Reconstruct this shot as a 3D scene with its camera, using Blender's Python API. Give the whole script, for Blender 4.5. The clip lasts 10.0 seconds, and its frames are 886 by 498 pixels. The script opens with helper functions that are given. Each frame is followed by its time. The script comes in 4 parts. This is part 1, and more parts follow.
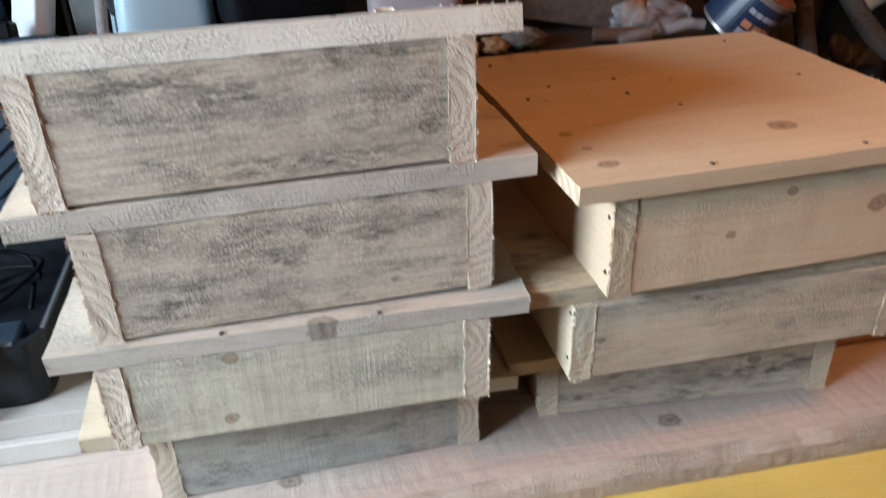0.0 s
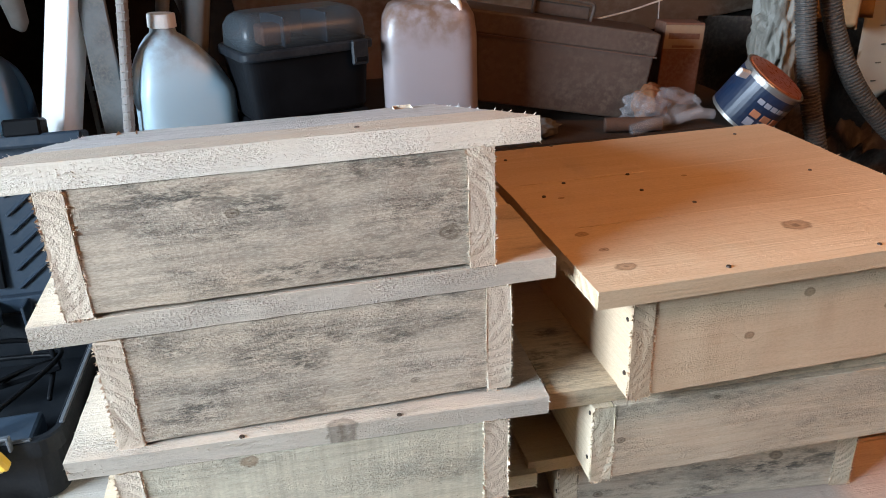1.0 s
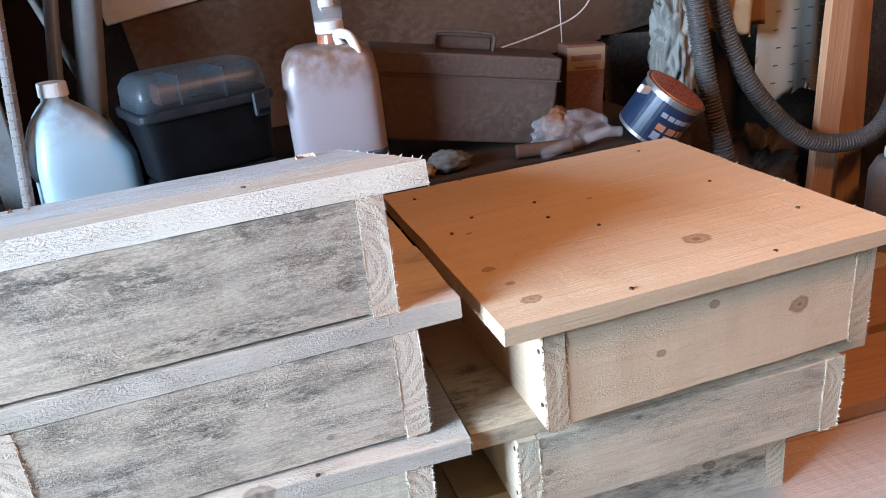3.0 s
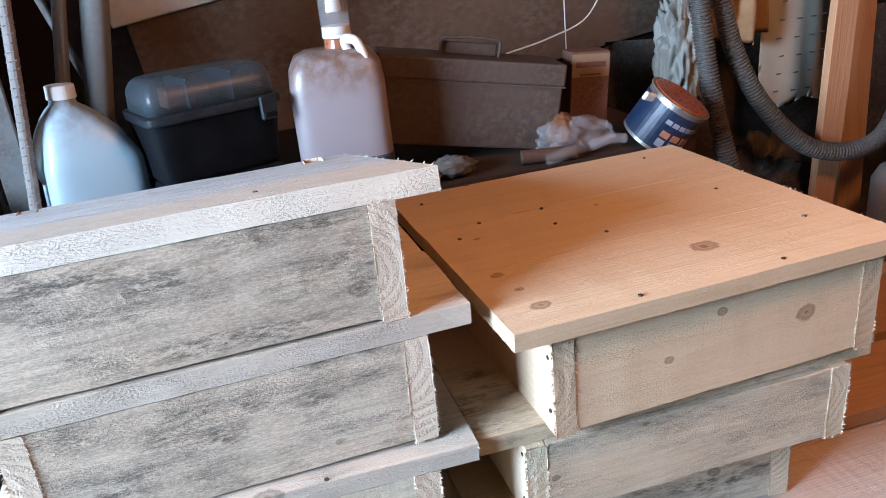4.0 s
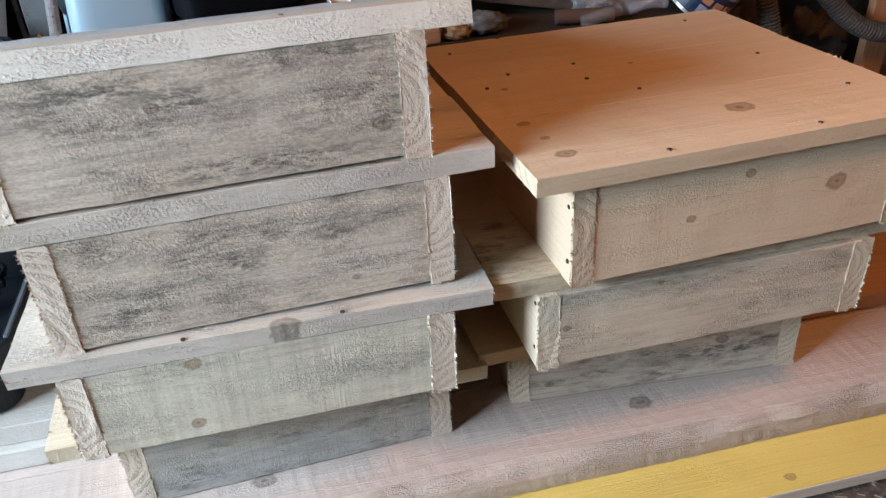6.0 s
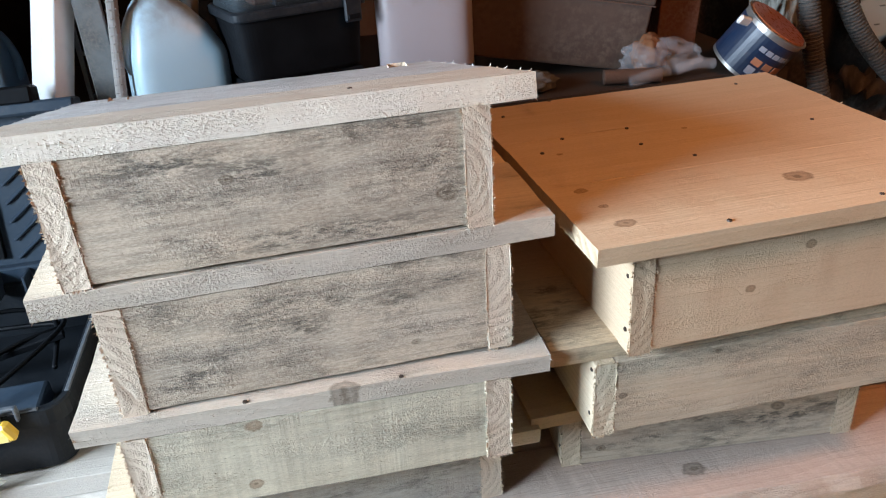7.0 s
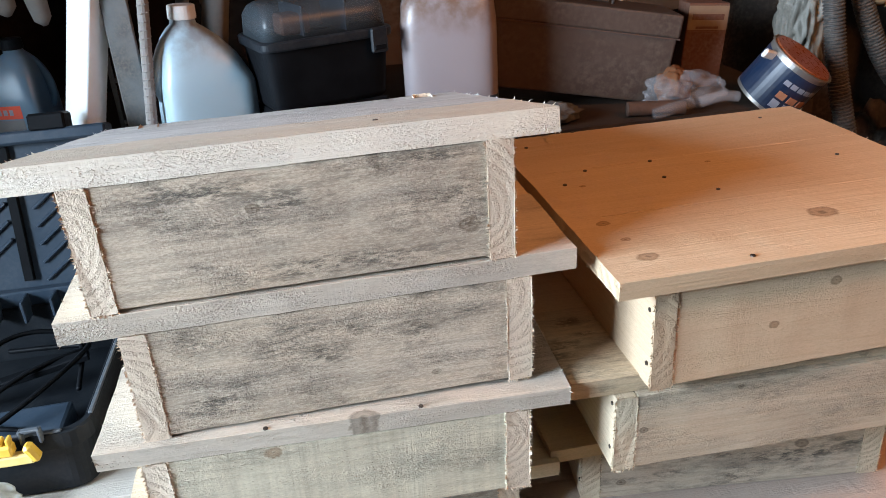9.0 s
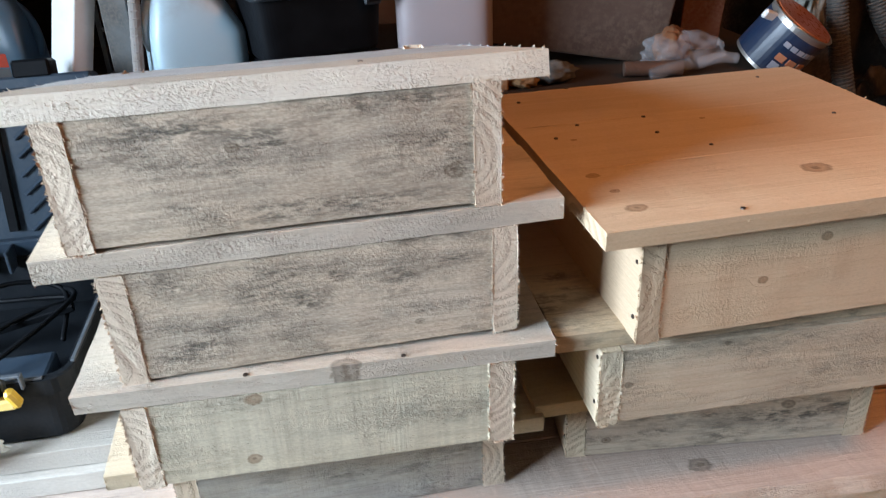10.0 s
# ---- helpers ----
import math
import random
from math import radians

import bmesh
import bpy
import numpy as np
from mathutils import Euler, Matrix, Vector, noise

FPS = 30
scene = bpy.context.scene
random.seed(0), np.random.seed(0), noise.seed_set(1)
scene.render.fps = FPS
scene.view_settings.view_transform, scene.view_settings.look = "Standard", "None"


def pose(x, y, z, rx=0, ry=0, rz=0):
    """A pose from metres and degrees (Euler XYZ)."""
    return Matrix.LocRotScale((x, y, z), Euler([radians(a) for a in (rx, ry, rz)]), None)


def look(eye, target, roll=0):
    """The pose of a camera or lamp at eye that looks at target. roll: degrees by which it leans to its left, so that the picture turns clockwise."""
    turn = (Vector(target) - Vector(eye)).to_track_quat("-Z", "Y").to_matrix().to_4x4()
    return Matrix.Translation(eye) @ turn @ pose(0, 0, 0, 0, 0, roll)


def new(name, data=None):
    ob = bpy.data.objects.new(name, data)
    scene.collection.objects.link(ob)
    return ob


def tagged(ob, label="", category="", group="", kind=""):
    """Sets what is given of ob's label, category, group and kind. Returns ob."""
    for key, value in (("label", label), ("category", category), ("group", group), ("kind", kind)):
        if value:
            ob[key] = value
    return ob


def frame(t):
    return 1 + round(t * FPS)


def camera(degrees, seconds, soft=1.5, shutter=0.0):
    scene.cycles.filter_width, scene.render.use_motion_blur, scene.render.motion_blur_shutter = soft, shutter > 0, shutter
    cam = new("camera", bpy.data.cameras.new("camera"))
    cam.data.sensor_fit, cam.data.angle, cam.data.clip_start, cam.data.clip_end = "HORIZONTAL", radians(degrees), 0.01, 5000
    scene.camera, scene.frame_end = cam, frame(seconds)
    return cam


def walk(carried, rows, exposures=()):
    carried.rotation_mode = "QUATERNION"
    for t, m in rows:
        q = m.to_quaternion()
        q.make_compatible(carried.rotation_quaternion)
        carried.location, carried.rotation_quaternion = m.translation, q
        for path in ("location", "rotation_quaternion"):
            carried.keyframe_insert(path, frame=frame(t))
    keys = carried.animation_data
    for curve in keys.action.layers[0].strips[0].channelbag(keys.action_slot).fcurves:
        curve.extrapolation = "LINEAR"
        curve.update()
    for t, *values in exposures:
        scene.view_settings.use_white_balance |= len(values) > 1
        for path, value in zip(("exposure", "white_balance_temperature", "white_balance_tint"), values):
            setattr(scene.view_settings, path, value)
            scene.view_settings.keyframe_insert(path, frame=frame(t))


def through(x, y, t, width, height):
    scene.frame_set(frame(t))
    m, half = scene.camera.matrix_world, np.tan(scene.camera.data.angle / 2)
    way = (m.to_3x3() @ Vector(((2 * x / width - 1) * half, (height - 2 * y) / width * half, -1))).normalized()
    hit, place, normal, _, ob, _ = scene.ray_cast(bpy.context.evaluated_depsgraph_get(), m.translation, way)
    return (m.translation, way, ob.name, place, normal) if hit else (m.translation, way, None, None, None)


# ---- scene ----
cam = camera(59.2, 10.0, soft=0.85, shutter=0.5)
PATH = [
    (0, (0.02, -0.733, 0.981), (0.411, 0.967, 0.003), -1.9),
    (0.5, (0.007, -0.721, 1.015), (0.393, 1.041, 0.152), -2.1),
    (1, (0.013, -0.722, 1.022), (0.402, 1.057, 0.194), -2.2),
    (1.5, (0.028, -0.732, 1.021), (0.428, 1.053, 0.213), -3.7),
    (2, (0.069, -0.736, 1.024), (0.56, 1.037, 0.24), -6.0),
    (2.5, (0.076, -0.726, 1.029), (0.593, 1.043, 0.252), -6.5),
    (4, (0.058, -0.719, 1.037), (0.586, 1.053, 0.275), -5.9),
    (4.5, (0.058, -0.719, 1.014), (0.56, 1.016, 0.155), -4.5),
    (5, (0.051, -0.727, 0.974), (0.478, 0.919, -0.078), -3.2),
    (5.2, (0.056, -0.732, 0.968), (0.486, 0.91, -0.091), -3.2),
    (6.3, (0.035, -0.721, 1.007), (0.447, 0.96, 0.005), -3.7),
    (6.5, (0.025, -0.714, 1.015), (0.423, 0.98, 0.03), -3.8),
    (7, (0.02, -0.715, 1.024), (0.386, 1.018, 0.095), -3.8),
    (7.5, (0.025, -0.725, 1.03), (0.369, 1.026, 0.126), -4.3),
    (8, (0.014, -0.722, 1.031), (0.354, 1.035, 0.138), -4.0),
    (8.5, (0.015, -0.72, 1.032), (0.35, 1.041, 0.145), -3.8),
    (9, (0.019, -0.717, 1.031), (0.342, 1.056, 0.164), -3.6),
    (9.5, (0.015, -0.716, 1.017), (0.33, 1.052, 0.136), -3.1),
    (10, (0.032, -0.719, 0.999), (0.35, 1.024, 0.071), -2.6),
]
EXPOSURES = [(0, -0.60, 6400, 10), (0.5, -0.46, 6450, 10), (1, -0.34, 6450, 10), (1.5, -0.21, 6200, 10), (2, -0.06, 5750, 10), (2.5, 0.02, 5650, 10), (4, -0.03, 5700, 10), (4.5, -0.14, 5850, 10), (5, -0.54, 6050, 10), (6.5, -0.48, 6250, 10), (7, -0.40, 6400, 10), (8, -0.36, 6450, 10), (9, -0.32, 6450, 10), (10, -0.46, 6400, 10)]
walk(cam, [(t, look(eye, target, roll)) for t, eye, target, roll in PATH], EXPOSURES)

# ---- world and light ----
world = bpy.data.worlds.new("sky")
scene.world = world
world.use_nodes = True
wn, wl = world.node_tree.nodes, world.node_tree.links
sky = wn.new("ShaderNodeTexSky")
sky.sky_type = 'NISHITA'
sky.sun_disc = False
sky.sun_elevation, sky.sun_rotation = radians(38), radians(200)
wl.new(sky.outputs[0], wn["Background"].inputs[0])
wn["Background"].inputs[1].default_value = 0.1

sun = new("sun", bpy.data.lights.new("sun", 'SUN'))
sun.data.energy, sun.data.angle, sun.data.color = 2.5, radians(0.5), (1.0, 0.95, 0.88)
sun.matrix_world = look((-3, 5, 6), (0, 0, 0))

# daylight through the doorway in the wall beside the stack
door_light = new("doorway_daylight", bpy.data.lights.new("doorway_daylight", 'AREA'))
door_light.data.shape, door_light.data.size, door_light.data.size_y = 'RECTANGLE', 1.30, 0.84
door_light.data.energy, door_light.data.color = 325.0, (0.68, 0.84, 1.0)
door_light.matrix_world = look((-2.2, -0.55, 1.36), (0.2, -0.05, 0.70))

# warm fill added under the roof for the orange light; its source is unknown
warm_fill_light = new("warm_fill_light", bpy.data.lights.new("warm_fill_light", 'POINT'))
warm_fill_light.data.energy, warm_fill_light.data.color, warm_fill_light.data.shadow_soft_size = 50.0, (1.0, 0.42, 0.15), 0.16
warm_fill_light.matrix_world = pose(1.06, -0.42, 1.66)


# ---- materials ----
def mat(name):
    m = bpy.data.materials.new(name)
    m.use_nodes = True
    nt = m.node_tree
    return m, nt.nodes, nt.links, nt.nodes["Principled BSDF"]


def node(ns, kind, **values):
    n = ns.new(kind)
    for key, value in values.items():
        n.inputs[key].default_value = value
    return n


def math_node(ns, ls, op, a, b=0.0, clamp=False):
    n = ns.new("ShaderNodeMath")
    n.operation, n.use_clamp = op, clamp
    for k, v in ((0, a), (1, b)):
        if isinstance(v, (int, float)):
            n.inputs[k].default_value = v
        else:
            ls.new(v, n.inputs[k])
    return n.outputs[0]


def mix(ns, ls, fac, a, b, blend='MIX'):
    n = ns.new("ShaderNodeMix")
    n.data_type, n.blend_type = 'RGBA', blend
    for key, v in ((0, fac), (6, a), (7, b)):
        if isinstance(v, (int, float)):
            n.inputs[key].default_value = v
        elif isinstance(v, tuple):
            n.inputs[key].default_value = (*v, 1)
        else:
            ls.new(v, n.inputs[key])
    return n.outputs[2]


def ramp(ns, ls, fac, lo, hi):
    n = ns.new("ShaderNodeMapRange")
    ls.new(fac, n.inputs[0])
    n.inputs[1].default_value, n.inputs[2].default_value = lo, hi
    n.inputs[3].default_value, n.inputs[4].default_value = 0.0, 1.0
    return n.outputs[0]


def bump(ns, ls, height, strength, distance, bsdf):
    n = ns.new("ShaderNodeBump")
    n.inputs["Strength"].default_value, n.inputs["Distance"].default_value = strength, distance
    ls.new(height, n.inputs["Height"])
    ls.new(n.outputs[0], bsdf.inputs["Normal"])


def noise_at(ns, ls, vec, scale3, detail=4.0, scale=1.0, rough=0.55):
    mp = ns.new("ShaderNodeMapping")
    mp.inputs["Scale"].default_value = scale3
    ls.new(vec, mp.inputs["Vector"])
    n = node(ns, "ShaderNodeTexNoise", Scale=scale, Detail=detail, Roughness=rough)
    ls.new(mp.outputs[0], n.inputs["Vector"])
    return n.outputs[0]


def wood(name, light, dark, grey=0.0, grey_colour=(0.30, 0.285, 0.26), mould=0.0, saw=0.3, rings=95.0, fuzz=0.5, knots=(), patches=(), ring_amount=0.34, cross=0.0, speckle=0.16):
    """Sawn softwood: the grain runs along the object's own x, its rings show on cut ends. knots: (x, y, radius) on the broad face; patches: (x, y, rx, ry) of mould."""
    m, ns, ls, bsdf = mat(name)
    tc = ns.new("ShaderNodeTexCoord")
    info = ns.new("ShaderNodeObjectInfo")
    shift = ns.new("ShaderNodeVectorMath")
    shift.operation = 'MULTIPLY_ADD'
    ls.new(info.outputs["Random"], shift.inputs[0])
    shift.inputs[1].default_value = (7.3, 0.11, 0.0)
    ls.new(tc.outputs["Object"], shift.inputs[2])
    vec = shift.outputs[0]
    sep = ns.new("ShaderNodeSeparateXYZ")
    ls.new(vec, sep.inputs[0])
    own = ns.new("ShaderNodeSeparateXYZ")
    ls.new(tc.outputs["Object"], own.inputs[0])
    # growth rings round a pith that lies outside the plank
    wob = noise_at(ns, ls, vec, (2.2, 9.0, 9.0), 2.0)
    yy = math_node(ns, ls, 'SUBTRACT', sep.outputs[1], 0.07)
    zz = math_node(ns, ls, 'ADD', sep.outputs[2], 0.035)
    r = math_node(ns, ls, 'SQRT', math_node(ns, ls, 'ADD', math_node(ns, ls, 'MULTIPLY', yy, yy), math_node(ns, ls, 'MULTIPLY', zz, zz)))
    r = math_node(ns, ls, 'ADD', r, math_node(ns, ls, 'MULTIPLY', wob, 0.055))
    knot_mask, knot_core = 0.0, 0.0
    gnarl = noise_at(ns, ls, vec, (120.0, 120.0, 120.0), 3.0) if knots else 0.0
    for kx, ky, kr in knots:
        dx = math_node(ns, ls, 'SUBTRACT', own.outputs[0], kx)
        dy = math_node(ns, ls, 'SUBTRACT', own.outputs[1], ky)
        d = math_node(ns, ls, 'SQRT', math_node(ns, ls, 'ADD', math_node(ns, ls, 'MULTIPLY', math_node(ns, ls, 'MULTIPLY', dx, dx), 0.55), math_node(ns, ls, 'MULTIPLY', dy, dy)))
        d = math_node(ns, ls, 'ADD', d, math_node(ns, ls, 'MULTIPLY', math_node(ns, ls, 'SUBTRACT', wob, 0.5), kr * 1.1))
        d = math_node(ns, ls, 'ADD', d, math_node(ns, ls, 'MULTIPLY', math_node(ns, ls, 'SUBTRACT', gnarl, 0.5), kr * 0.9))
        near = ramp(ns, ls, d, kr * 1.16, kr * 0.90)
        core = math_node(ns, ls, 'MULTIPLY', math_node(ns, ls, 'MULTIPLY', near, 0.55), ramp(ns, ls, d, kr * 0.5, kr * 0.9))
        core = math_node(ns, ls, 'MAXIMUM', core, ramp(ns, ls, d, kr * 0.42, kr * 0.1))
        bend = ramp(ns, ls, d, kr * 4.0, 0.0)
        r = math_node(ns, ls, 'ADD', r, math_node(ns, ls, 'MULTIPLY', math_node(ns, ls, 'MULTIPLY', bend, bend), kr * 1.1))
        knot_mask = math_node(ns, ls, 'MAXIMUM', near, knot_mask)
        knot_core = math_node(ns, ls, 'MAXIMUM', core, knot_core)
    wave = math_node(ns, ls, 'FRACT', math_node(ns, ls, 'MULTIPLY', r, rings))
    late = math_node(ns, ls, 'POWER', wave, 2.2)
    face = ns.new("ShaderNodeSeparateXYZ")
    ls.new(tc.outputs["Normal"], face.inputs[0])
    end = ramp(ns, ls, math_node(ns, ls, 'ABSOLUTE', face.outputs[0]), 0.6, 0.85)
    seen = math_node(ns, ls, 'MULTIPLY', late, math_node(ns, ls, 'SUBTRACT', 1.0, math_node(ns, ls, 'MULTIPLY', end, 0.45)))
    fibre = noise_at(ns, ls, vec, (9.0, 330.0, 330.0), 3.0)
    broad = noise_at(ns, ls, vec, (1.6, 12.0, 12.0), 3.0)
    fac = math_node(ns, ls, 'ADD', math_node(ns, ls, 'MULTIPLY', seen, ring_amount), math_node(ns, ls, 'MULTIPLY', ramp(ns, ls, fibre, 0.3, 0.75), 0.12 + speckle))
    fac = math_node(ns, ls, 'ADD', fac, math_node(ns, ls, 'MULTIPLY', ramp(ns, ls, broad, 0.3, 0.75), 0.42), True)
    col = mix(ns, ls, fac, light, dark)
    if cross:
        band = ramp(ns, ls, noise_at(ns, ls, vec, (75.0, 5.0, 5.0), 4.0, rough=0.7), 0.42, 0.68)
        col = mix(ns, ls, math_node(ns, ls, 'MULTIPLY', band, cross), col, tuple(v * 0.62 for v in dark))
    # weathered grey film and mould specks
    veil = noise_at(ns, ls, vec, (3.0, 14.0, 14.0), 5.0, rough=0.65)
    veil2 = noise_at(ns, ls, vec, (26.0, 90.0, 90.0), 4.0, rough=0.7)
    if grey:
        g = math_node(ns, ls, 'MULTIPLY', ramp(ns, ls, veil, 0.28, 0.68), grey)
        g = math_node(ns, ls, 'MULTIPLY', g, math_node(ns, ls, 'ADD', 0.55, math_node(ns, ls, 'MULTIPLY', veil2, 0.8)), True)
        col = mix(ns, ls, g, col, grey_colour)
    if mould:
        area = ramp(ns, ls, noise_at(ns, ls, vec, (9.0, 25.0, 25.0), 6.0, rough=0.66), 0.46, 0.66)
        for px, py, rx, ry in patches:
            dx = math_node(ns, ls, 'DIVIDE', math_node(ns, ls, 'SUBTRACT', own.outputs[0], px), rx)
            dy = math_node(ns, ls, 'DIVIDE', math_node(ns, ls, 'SUBTRACT', own.outputs[1], py), ry)
            d = math_node(ns, ls, 'SQRT', math_node(ns, ls, 'ADD', math_node(ns, ls, 'MULTIPLY', dx, dx), math_node(ns, ls, 'MULTIPLY', dy, dy)))
            area = math_node(ns, ls, 'MAXIMUM', area, ramp(ns, ls, d, 1.25, 0.25))
        spots = ramp(ns, ls, noise_at(ns, ls, vec, (38.0, 125.0, 125.0), 7.0, rough=0.76), 0.44, 0.56)
        k = math_node(ns, ls, 'MULTIPLY', math_node(ns, ls, 'MULTIPLY', area, spots), mould, True)
        col = mix(ns, ls, k, col, (0.055, 0.052, 0.048))
        cloud = ramp(ns, ls, noise_at(ns, ls, vec, (7.0, 30.0, 30.0), 6.0, rough=0.6), 0.42, 0.70)
        col = mix(ns, ls, math_node(ns, ls, 'MULTIPLY', cloud, mould * 0.45), col, (0.14, 0.125, 0.11))
        streak = ramp(ns, ls, noise_at(ns, ls, vec, (5.0, 210.0, 210.0), 5.0, rough=0.7), 0.50, 0.74)
        col = mix(ns, ls, math_node(ns, ls, 'MULTIPLY', streak, mould * 0.42), col, (0.10, 0.085, 0.07))
    if knots:
        col = mix(ns, ls, math_node(ns, ls, 'MULTIPLY', knot_mask, 0.58), col, (0.26, 0.13, 0.06) if grey < 0.3 else (0.17, 0.135, 0.10))
        col = mix(ns, ls, math_node(ns, ls, 'MULTIPLY', knot_core, 0.6), col, (0.07, 0.04, 0.022))
    # end grain drinks the light; fine speckle of fibres
    col = mix(ns, ls, math_node(ns, ls, 'MULTIPLY', end, math_node(ns, ls, 'ADD', 0.03, math_node(ns, ls, 'MULTIPLY', late, 0.10))), col, tuple(v * 0.62 for v in dark))
    speck = noise_at(ns, ls, vec, (190.0, 640.0, 640.0), 3.0, rough=0.7)
    col = mix(ns, ls, math_node(ns, ls, 'MULTIPLY', ramp(ns, ls, speck, 0.48, 0.68), speckle), col, tuple(v * 0.45 for v in dark))
    col = mix(ns, ls, math_node(ns, ls, 'MULTIPLY', ramp(ns, ls, speck, 0.50, 0.30), speckle * 0.8), col, tuple(min(v * 1.3, 0.85) for v in light))
    tone = mix(ns, ls, math_node(ns, ls, 'MULTIPLY', info.outputs["Random"], 0.22), col, mix(ns, ls, 0.5, col, dark))
    ls.new(tone, bsdf.inputs["Base Color"])
    bsdf.inputs["Roughness"].default_value = 0.78
    bsdf.inputs["Specular IOR Level"].default_value = 0.25
    # saw marks across the grain, raised fibres
    teeth = ramp(ns, ls, noise_at(ns, ls, vec, (330.0, 9.0, 9.0), 2.0), 0.35, 0.70)
    tuft = ramp(ns, ls, noise_at(ns, ls, vec, (300.0, 500.0, 500.0), 4.0, rough=0.6), 0.44, 0.78)
    where = ramp(ns, ls, noise_at(ns, ls, vec, (9.0, 22.0, 22.0), 3.0), 0.40, 0.66)
    patchy = ramp(ns, ls, noise_at(ns, ls, vec, (11.0, 16.0, 16.0), 3.0), 0.40, 0.70)
    h = math_node(ns, ls, 'MULTIPLY', math_node(ns, ls, 'MULTIPLY', teeth, patchy), saw * 0.32)
    h = math_node(ns, ls, 'ADD', h, math_node(ns, ls, 'MULTIPLY', math_node(ns, ls, 'MULTIPLY', tuft, where), fuzz * 1.6))
    h = math_node(ns, ls, 'ADD', h, math_node(ns, ls, 'MULTIPLY', fibre, 0.5))
    h = math_node(ns, ls, 'ADD', h, math_node(ns, ls, 'MULTIPLY', late, 0.25))
    torn = ramp(ns, ls, noise_at(ns, ls, vec, (260.0, 330.0, 330.0), 4.0, rough=0.65), 0.42, 0.70)
    h = math_node(ns, ls, 'ADD', h, math_node(ns, ls, 'MULTIPLY', math_node(ns, ls, 'MULTIPLY', torn, ramp(ns, ls, wave, 0.25, 0.6)), math_node(ns, ls, 'MULTIPLY', end, 1.15)))
    bump(ns, ls, h, 0.85, 0.0015, bsdf)
    return m


def surface(name, colour, other, rough=0.5, metal=0.0, scale=18.0, amount=0.6, dust=0.0, bump_size=0.0006, stretch=(1, 1, 1), spec=0.4):
    m, ns, ls, bsdf = mat(name)
    tc = ns.new("ShaderNodeTexCoord")
    big = noise_at(ns, ls, tc.outputs["Object"], tuple(scale * s for s in stretch), 5.0)
    fine = noise_at(ns, ls, tc.outputs["Object"], tuple(scale * 9 * s for s in stretch), 4.0)
    f = math_node(ns, ls, 'MULTIPLY', ramp(ns, ls, big, 0.35, 0.7), amount)
    col = mix(ns, ls, f, colour, other)
    if dust:
        d = math_node(ns, ls, 'MULTIPLY', math_node(ns, ls, 'MULTIPLY', ramp(ns, ls, fine, 0.4, 0.7), ramp(ns, ls, big, 0.3, 0.65)), dust, True)
        col = mix(ns, ls, d, col, (0.36, 0.31, 0.25))
    ls.new(col, bsdf.inputs["Base Color"])
    rr = ns.new("ShaderNodeMapRange")
    ls.new(fine, rr.inputs[0])
    rr.inputs[3].default_value, rr.inputs[4].default_value = max(rough - 0.12, 0.02), min(rough + 0.15, 1)
    ls.new(rr.outputs[0], bsdf.inputs["Roughness"])
    bsdf.inputs["Metallic"].default_value = metal
    bsdf.inputs["Specular IOR Level"].default_value = spec
    if bump_size:
        bump(ns, ls, math_node(ns, ls, 'ADD', big, math_node(ns, ls, 'MULTIPLY', fine, 0.5)), 0.6, bump_size, bsdf)
    return m


FRESH_L, FRESH_D = (0.69, 0.53, 0.36), (0.53, 0.375, 0.225)
PALE_L, PALE_D = (0.72, 0.60, 0.45), (0.55, 0.42, 0.28)
wood_lid = wood("sawn_spruce_lid", FRESH_L, FRESH_D, saw=0.15, fuzz=0.3, rings=55, ring_amount=0.16)
wood_side = wood("sawn_spruce_side", PALE_L, PALE_D, saw=0.3, fuzz=0.5)
wood_end = wood("weathered_spruce_side", (0.79, 0.65, 0.51), (0.58, 0.44, 0.32), grey=0.10, saw=0.1, fuzz=0.5, rings=85, ring_amount=0.42)
wood_deck = wood("deck_spruce", (0.60, 0.48, 0.41), (0.43, 0.32, 0.255), grey=0.3, saw=0.04, fuzz=0.25, rings=60, ring_amount=0.2, knots=((-0.42, -0.02, 0.012), (0.121, -0.019, 0.011)))
wood_waney = wood("waney_edge_spruce", (0.60, 0.48, 0.39), (0.38, 0.27, 0.20), grey=0.3, saw=0.1, fuzz=1.2)
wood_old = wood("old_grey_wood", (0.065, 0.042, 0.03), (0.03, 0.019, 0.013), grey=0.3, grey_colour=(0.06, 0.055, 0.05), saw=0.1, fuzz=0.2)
wood_tan = wood("brown_sawn_spruce", (0.60, 0.45, 0.31), (0.45, 0.32, 0.205), saw=0.2, fuzz=0.35, rings=70, ring_amount=0.2)
wood_plain = wood("planed_pine", (0.50, 0.29, 0.16), (0.36, 0.18, 0.09), saw=0.0, fuzz=0.1, rings=80)


# ---- builders ----
def finish(bm, name, material=None, smooth=False):
    me = bpy.data.meshes.new(name)
    bmesh.ops.recalc_face_normals(bm, faces=bm.faces)
    bm.to_mesh(me)
    bm.free()
    if material:
        me.materials.append(material)
    for p in me.polygons:
        p.use_smooth = smooth
    return me


def part(name, bm, material, parent, label="", m=None, smooth=False):
    """One mesh object under a thing or under a part."""
    ob = new(name, finish(bm, name, material, smooth))
    ob.parent = parent
    if m is not None:
        ob.matrix_basis = m
    return tagged(ob, label)


def single(name, bm, material, m=None, smooth=False, **tags):
    """A thing, or a piece of the setting, of one mesh."""
    ob = new(name, finish(bm, name, material, smooth))
    if m is not None:
        ob.matrix_basis = m
    return tagged(ob, **tags)


